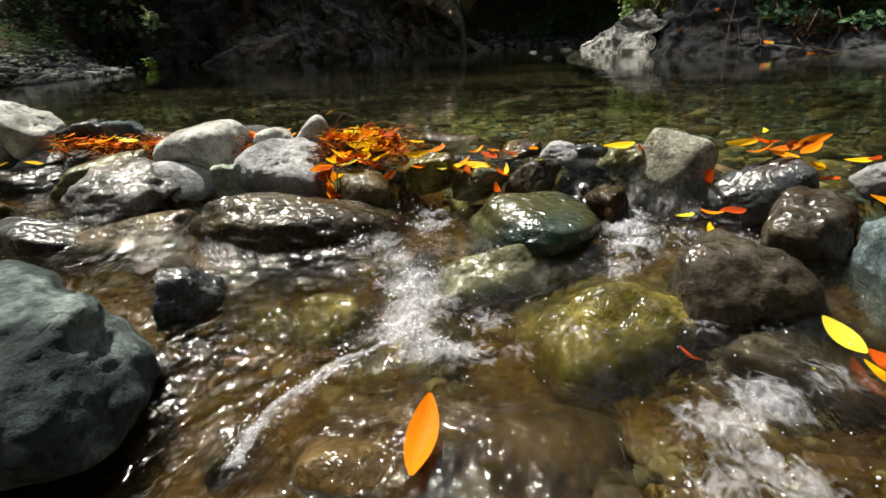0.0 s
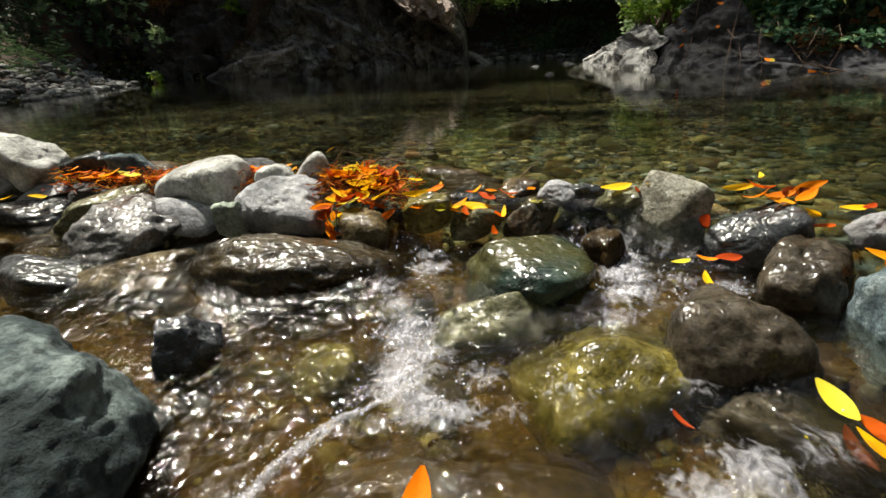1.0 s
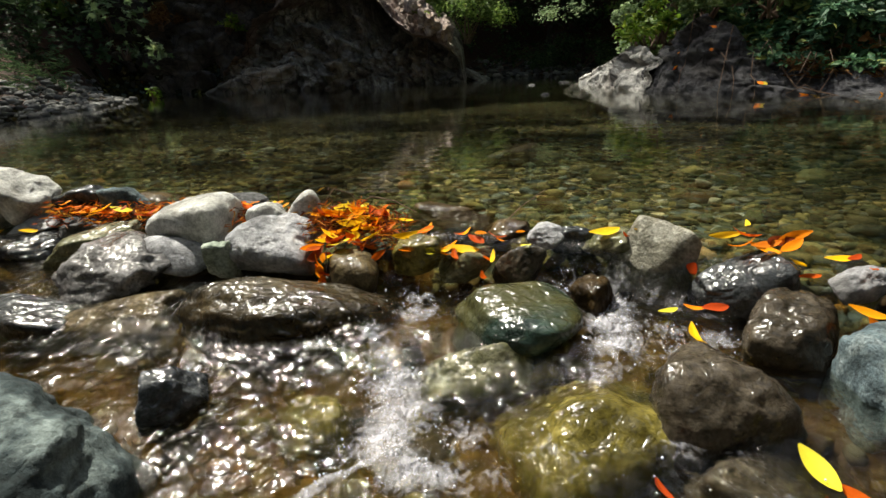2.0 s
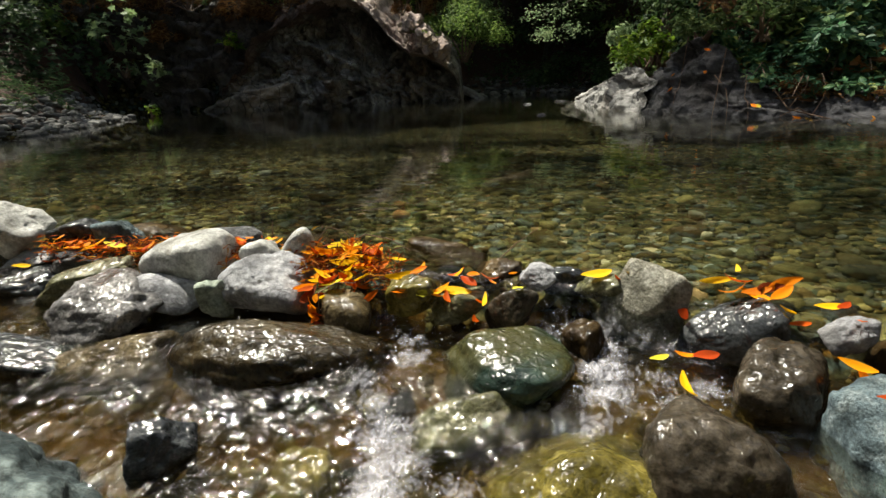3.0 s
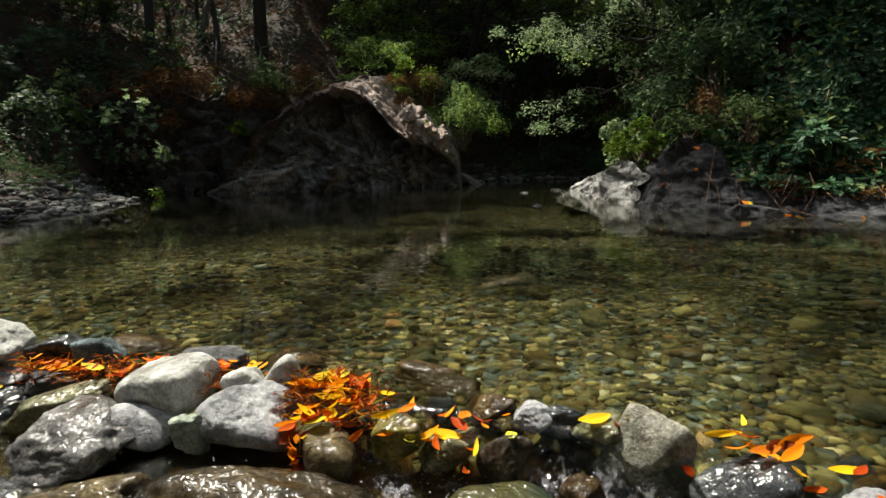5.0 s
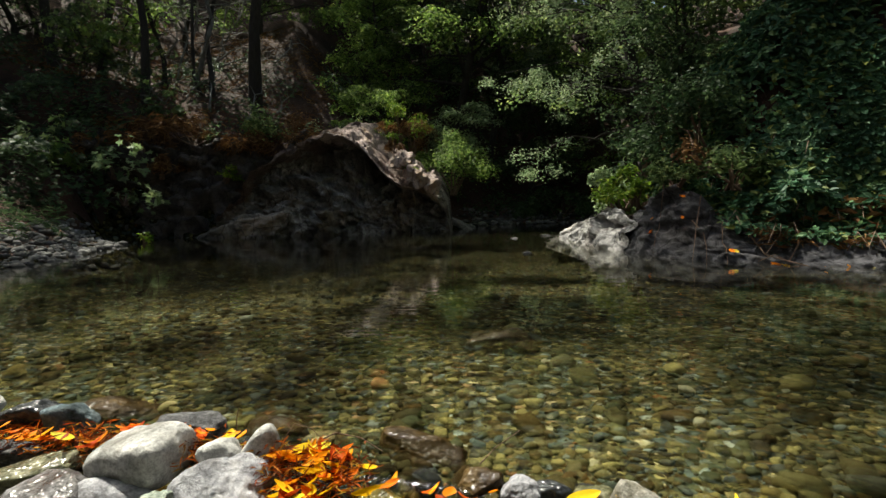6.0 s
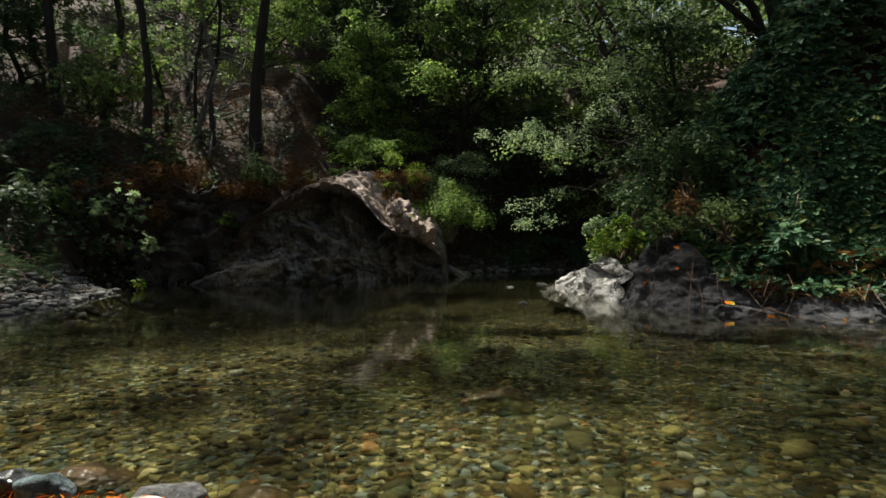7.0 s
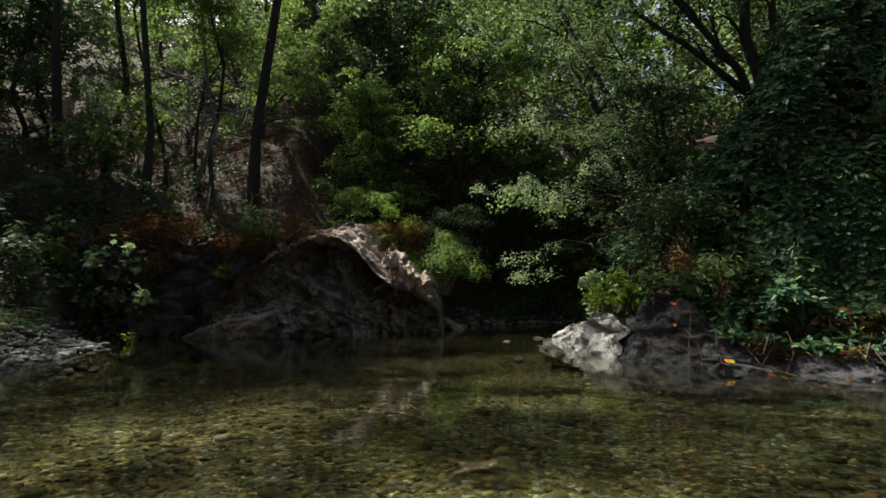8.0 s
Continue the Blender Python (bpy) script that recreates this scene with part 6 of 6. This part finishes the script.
def far_woods():
    """The wooded ridges all round, as one canopy."""
    g = np.random.default_rng(404)
    a, q = g.uniform(0, 2 * math.pi, 56000), g.uniform(20, 60, 56000)
    X, Y = q * np.cos(a), 3 + q * np.sin(a)
    d, _p = shore_field(X, Y)
    ok = d > 5
    X, Y = X[ok], Y[ok]
    hump = np.abs(fbm(np.stack([X * 0.33, Y * 0.33, 0 * X], 1), 3))
    Z = ground(X, Y) + np.where(Y > 14, 7.0, 4.0) * np.where(X > 4, 1.0, 1.0) * (1 + 1.3 * smooth01(24, 34, Y)) * (1 - hump) * g.random(len(X)) ** 0.35
    return mesh("far_woods", *leaves_at(np.stack([X, Y, Z], 1), 0.72, "oval", g, 0.3, 0.7), M_TREE, False)


tagged(new("far_woods", far_woods()), "distant wooded ridges in green leaf", "woods", kind="stuff")

# shrubs and undergrowth
shrub(-0.5, 12.75, 1.75, 1.5, 6800, 0.06, M_SUNNY, "pale green bush hanging beside the outcrop", 51, z0=0.85, pads=14)
shrub(-3.5, 13.4, 1.9, 0.8, 1500, 0.08, M_PALE, "green bush above the outcrop", 52)
shrub(-1.75, 12.95, 1.1, 1.1, 1400, 0.07, M_BRIGHT, "yellow-green shrub on the outcrop's crest", 53, z0=2.1)
shrub(-1.45, 12.8, 1.1, 1.0, 1500, 0.13, M_DRY, "dry rusty grass on the outcrop's crest", 54, "needle", 1.75, "dry_grass", "grass")
shrub(-4.95, 10.9, 0.5, 0.5, 500, 0.07, M_BRIGHT, "small bright green bush on the rock", 55, z0=1.15)
# paler and sunlit leaf colours here stand in for dappled sun on the maples
shrub(-6.9, 10.3, 1.2, 0.5, 110, 0.19, M_PALE, "young maple reaching over the bank", 56, "lobed", 1.25)
shrub(-6.5, 10.0, 0.6, 0.3, 40, 0.16, M_PALE, "maple sprig low on the bank", 57, "lobed", 0.75)
shrub(-8.3, 9.8, 2.0, 1.7, 620, 0.19, M_SUNNY, "leafy maple scrub beside the gravel bar", 58, "lobed", 0.9)
shrub(-8.2, 9.0, 1.8, 1.0, 1400, 0.2, M_SHADED, "dark ferns beside the gravel bar", 59, "needle", 0.3, "ferns", "fern")
shrub(-6.7, 11.6, 1.0, 1.5, 150, 0.19, M_TREE, "bright young maple on the bank", 60, "lobed", 2.1)
shrub(-7.6, 11.2, 1.6, 0.7, 1100, 0.18, M_DRY, "rusty dry ferns on the bank's edge", 61, "needle", 1.9, "dry_fern", "fern")
shrub(-6.0, 11.2, 1.6, 0.6, 1100, 0.18, M_DRY, "rusty dry ferns on the bank's edge", 62, "needle", 2.0, "dry_fern", "fern")
shrub(-5.0, 11.9, 1.6, 0.9, 1800, 0.09, M_TREE, "low green scrub above the rock", 63, z0=1.9)
shrub(-4.1, 12.4, 1.5, 0.6, 1400, 0.16, M_DRY, "rusty dry grass above the rock", 71, "needle", 2.0, "dry_grass", "grass")
shrub(-4.6, 11.5, 1.0, 0.5, 900, 0.14, M_DRY, "rusty dry fern on the rock's shoulder", 72, "needle", 1.6, "dry_fern", "fern")
shrub(0.4, 15.4, 2.2, 0.7, 1800, 0.1, M_SHADED, "low green plants behind the far beach", 64)
shrub(2.2, 15.6, 2.2, 0.9, 1800, 0.1, M_SHADED, "low green plants behind the far beach", 65)
shrub(-5.6, 9.2, 0.25, 0.25, 40, 0.1, M_BRIGHT, "small green plant on the tip of the gravel bar", 66, "lobed", 0.05, "seedling", "plant")
thicket(-12, -4.6, 11, 15.5, 0.9, 4.2, 2600, 0.11, M_SHADED, "oval", "green undergrowth on the left slope", 67, 0.5, "undergrowth")
thicket(-11, -7.0, 8.0, 11.5, 0.3, 2.6, 2000, 0.14, M_SHADED, "lobed", "leafy scrub and ferns on the shaded bank", 70, 0.5, "undergrowth")
thicket(-4.5, 6.0, 14, 22, 2.0, 9.0, 5000, 0.15, M_SHADED, "oval", "dark undergrowth of the far slope", 68, 0.8, "undergrowth")
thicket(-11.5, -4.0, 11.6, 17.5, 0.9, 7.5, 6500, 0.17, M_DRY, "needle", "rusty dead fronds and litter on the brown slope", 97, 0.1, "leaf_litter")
thicket(-8.6, -5.9, 6.8, 9.4, 0.7, 2.4, 1800, 0.16, M_SHADED, "needle", "dark ferns behind the gravel bar", 96, 0.5, "ferns")
thicket(-14, -6.2, 5.5, 12, 1.5, 5.0, 4000, 0.14, M_SHADED, "oval", "dark undergrowth behind the gravel bar", 69, 0.6, "undergrowth")
for k, (x, y, z) in enumerate(((-6.35, 10.1, 1.6), (-7.7, 10.0, 2.2), (-6.6, 11.3, 2.9), (-7.2, 12.2, 4.1), (-5.9, 9.9, 0.85), (-8.1, 9.7, 2.0))):
    spray(x - 0.7, y + 0.7, z - 0.15, (x + 0.25, y - 0.2, z), 0.28, 36, 0.16, M_PALE if k in (0, 4) else M_TREE, "young maple branch reaching from the shaded bank", 700 + k, "lobed")
for k, (x, y, z, w) in enumerate(((-6.6, 10.75, 1.75, 1.2), (-5.6, 10.9, 1.9, 1.2), (-7.6, 10.4, 1.6, 1.2), (-4.9, 11.2, 1.75, 1.0), (-6.1, 10.55, 1.25, 0.8))):
    shrub(x, y, w, 0.45, 700, 0.17, M_DRY, "rusty dead fern fronds hanging over the rock", 720 + k, "needle", z, "dry_fern", "fern")

# dead branches and thin saplings on the left slope
def dead_branch(x, y, length, rz, label, seed):
    g = np.random.default_rng(seed)
    a = radians(rz)
    pts = []
    for i in range(6):
        t = i / 5
        px, py = x + math.cos(a) * length * t + g.normal() * 0.04, y + math.sin(a) * length * t + g.normal() * 0.04
        pts.append(Vector((px, py, gz(px, py) + 0.06 + 0.14 * math.sin(t * 3) + 0.25 * t)))
    pieces = [tube(pts, [0.028 * (1 - 0.75 * i / 5) for i in range(6)], 6)]
    for k in range(4):
        p = pts[1 + k]
        e = p + Vector((g.normal() * 0.3, g.normal() * 0.3, g.uniform(0.05, 0.45)))
        pieces.append(tube([p, p.lerp(e, 0.5) + Vector((0, 0, 0.04)), e], [0.012, 0.008, 0.003], 5))
    return tagged(new("dead_branch", mesh("dead_branch", *merge(pieces), M_PALEBARK)), label, "branch", "dead wood on the slope")


sl = np.random.default_rng(818)
for k in range(13):
    dead_branch(sl.uniform(-10.0, -4.6), sl.uniform(12.0, 15.6), sl.uniform(0.7, 1.6), sl.uniform(-60, 120), "pale dead branch lying on the brown slope", 830 + k)
for k in range(8):
    x, y = sl.uniform(-10.2, -6.6), sl.uniform(13.0, 16.0)
    tree(x, y, sl.uniform(3.5, 6.5), 0.028, "thin pale sapling on the brown slope", 860 + k, (sl.uniform(-0.6, 0.9), 0), 0.4, 0.9, 12, 80, 0.1, M_TREE, M_PALEBARK, pad=0.38, flat=0.2)

# dead fern and tufts down the outcrop's broken side
for x, y, z, w, n, mt, kind, lab, nm, cat, sd in ((-1.82, 11.62, 2.12, 0.5, 340, M_DRY, "needle", "rusty dead fern hanging down the rock's edge", "dry_fern", "fern", 901),
                                                  (-1.6, 11.52, 1.72, 0.45, 300, M_DRY, "needle", "rusty dead fern hanging down the rock's edge", "dry_fern", "fern", 902),
                                                  (-1.7, 11.5, 1.88, 0.35, 160, M_BRIGHT, "oval", "small yellow-green tuft on the rock's edge", "tuft", "plant", 903),
                                                  (-1.3, 11.5, 1.3, 0.3, 120, M_BRIGHT, "oval", "small yellow-green tuft on the rock's edge", "tuft", "plant", 904)):
    shrub(x, y, w, 0.22, n, 0.12 if kind == "needle" else 0.06, mt, lab, sd, kind, z, nm, cat, pads=6, stems=4)

# ---- the pool's bed: cobbles ----
BED = bpy.data.objects["ground"]
cr = np.random.default_rng(77)
fine = [rock_shape(2, 1.0, 0.72, 0.4, 500 + k, facets=7, sharp=9, rough=0.1) for k in range(12)]
coarse = [rock_shape(1, 1.0, 0.72, 0.4, 500 + k, facets=7, sharp=9, rough=0.1) for k in range(12)]
cobbles = [mesh("cobble", *f, M_COBBLE) for f in fine]
n = 20000
y = 1.6 + 7.5 * cr.random(n) ** 1.6
x = 0.2 + (cr.random(n) * 2 - 1) * (1.5 + 0.95 * (y - 1.2))
w = 0.012 + 0.05 * cr.random(n) ** 2.6 + 0.1 * (cr.random(n) < 0.035) * cr.random(n)
pl = np.stack([x, y, w, cr.uniform(0, 360, n), cr.normal(size=n) * 9, cr.normal(size=n) * 9], 1)
dd, _ = shore_field(pl[:, 0], pl[:, 1])
pl = pl[(dd < -0.05) & (pl[:, 1] > dam_y(pl[:, 0]) + 0.07)]
zz = ground(pl[:, 0], pl[:, 1])
near = (np.abs(pl[:, 0] - 0.25) < 0.95) & (pl[:, 1] < 2.7) & (pl[:, 2] > 0.036)
count, restv, restf, at0 = 0, [], [], 0
for i, (x, y, w, rz, ra, rb) in enumerate(pl):
    m = pose(x, y, zz[i] + 0.09 * w, ra, rb, rz) @ Matrix.Diagonal((w, w, w, 1))
    if near[i] and count < 300:
        ob = new("cobble", cobbles[i % 12])
        ob.parent = BED
        ob.matrix_world = m
        count += 1
    else:
        S, F0 = (fine if y < 2.8 and w > 0.03 else coarse)[i % 12]
        A = np.array(m)
        restv.append(S @ A[:3, :3].T + A[:3, 3])
        restf.append(F0 + at0)
        at0 += len(S)
rest = new("bed_cobbles", mesh("bed_cobbles", np.concatenate(restv), np.concatenate(restf), M_COBBLE_REST))
tagged(rest, "olive, tan and grey cobbles covering the pool's bed", "cobbles", kind="stuff")
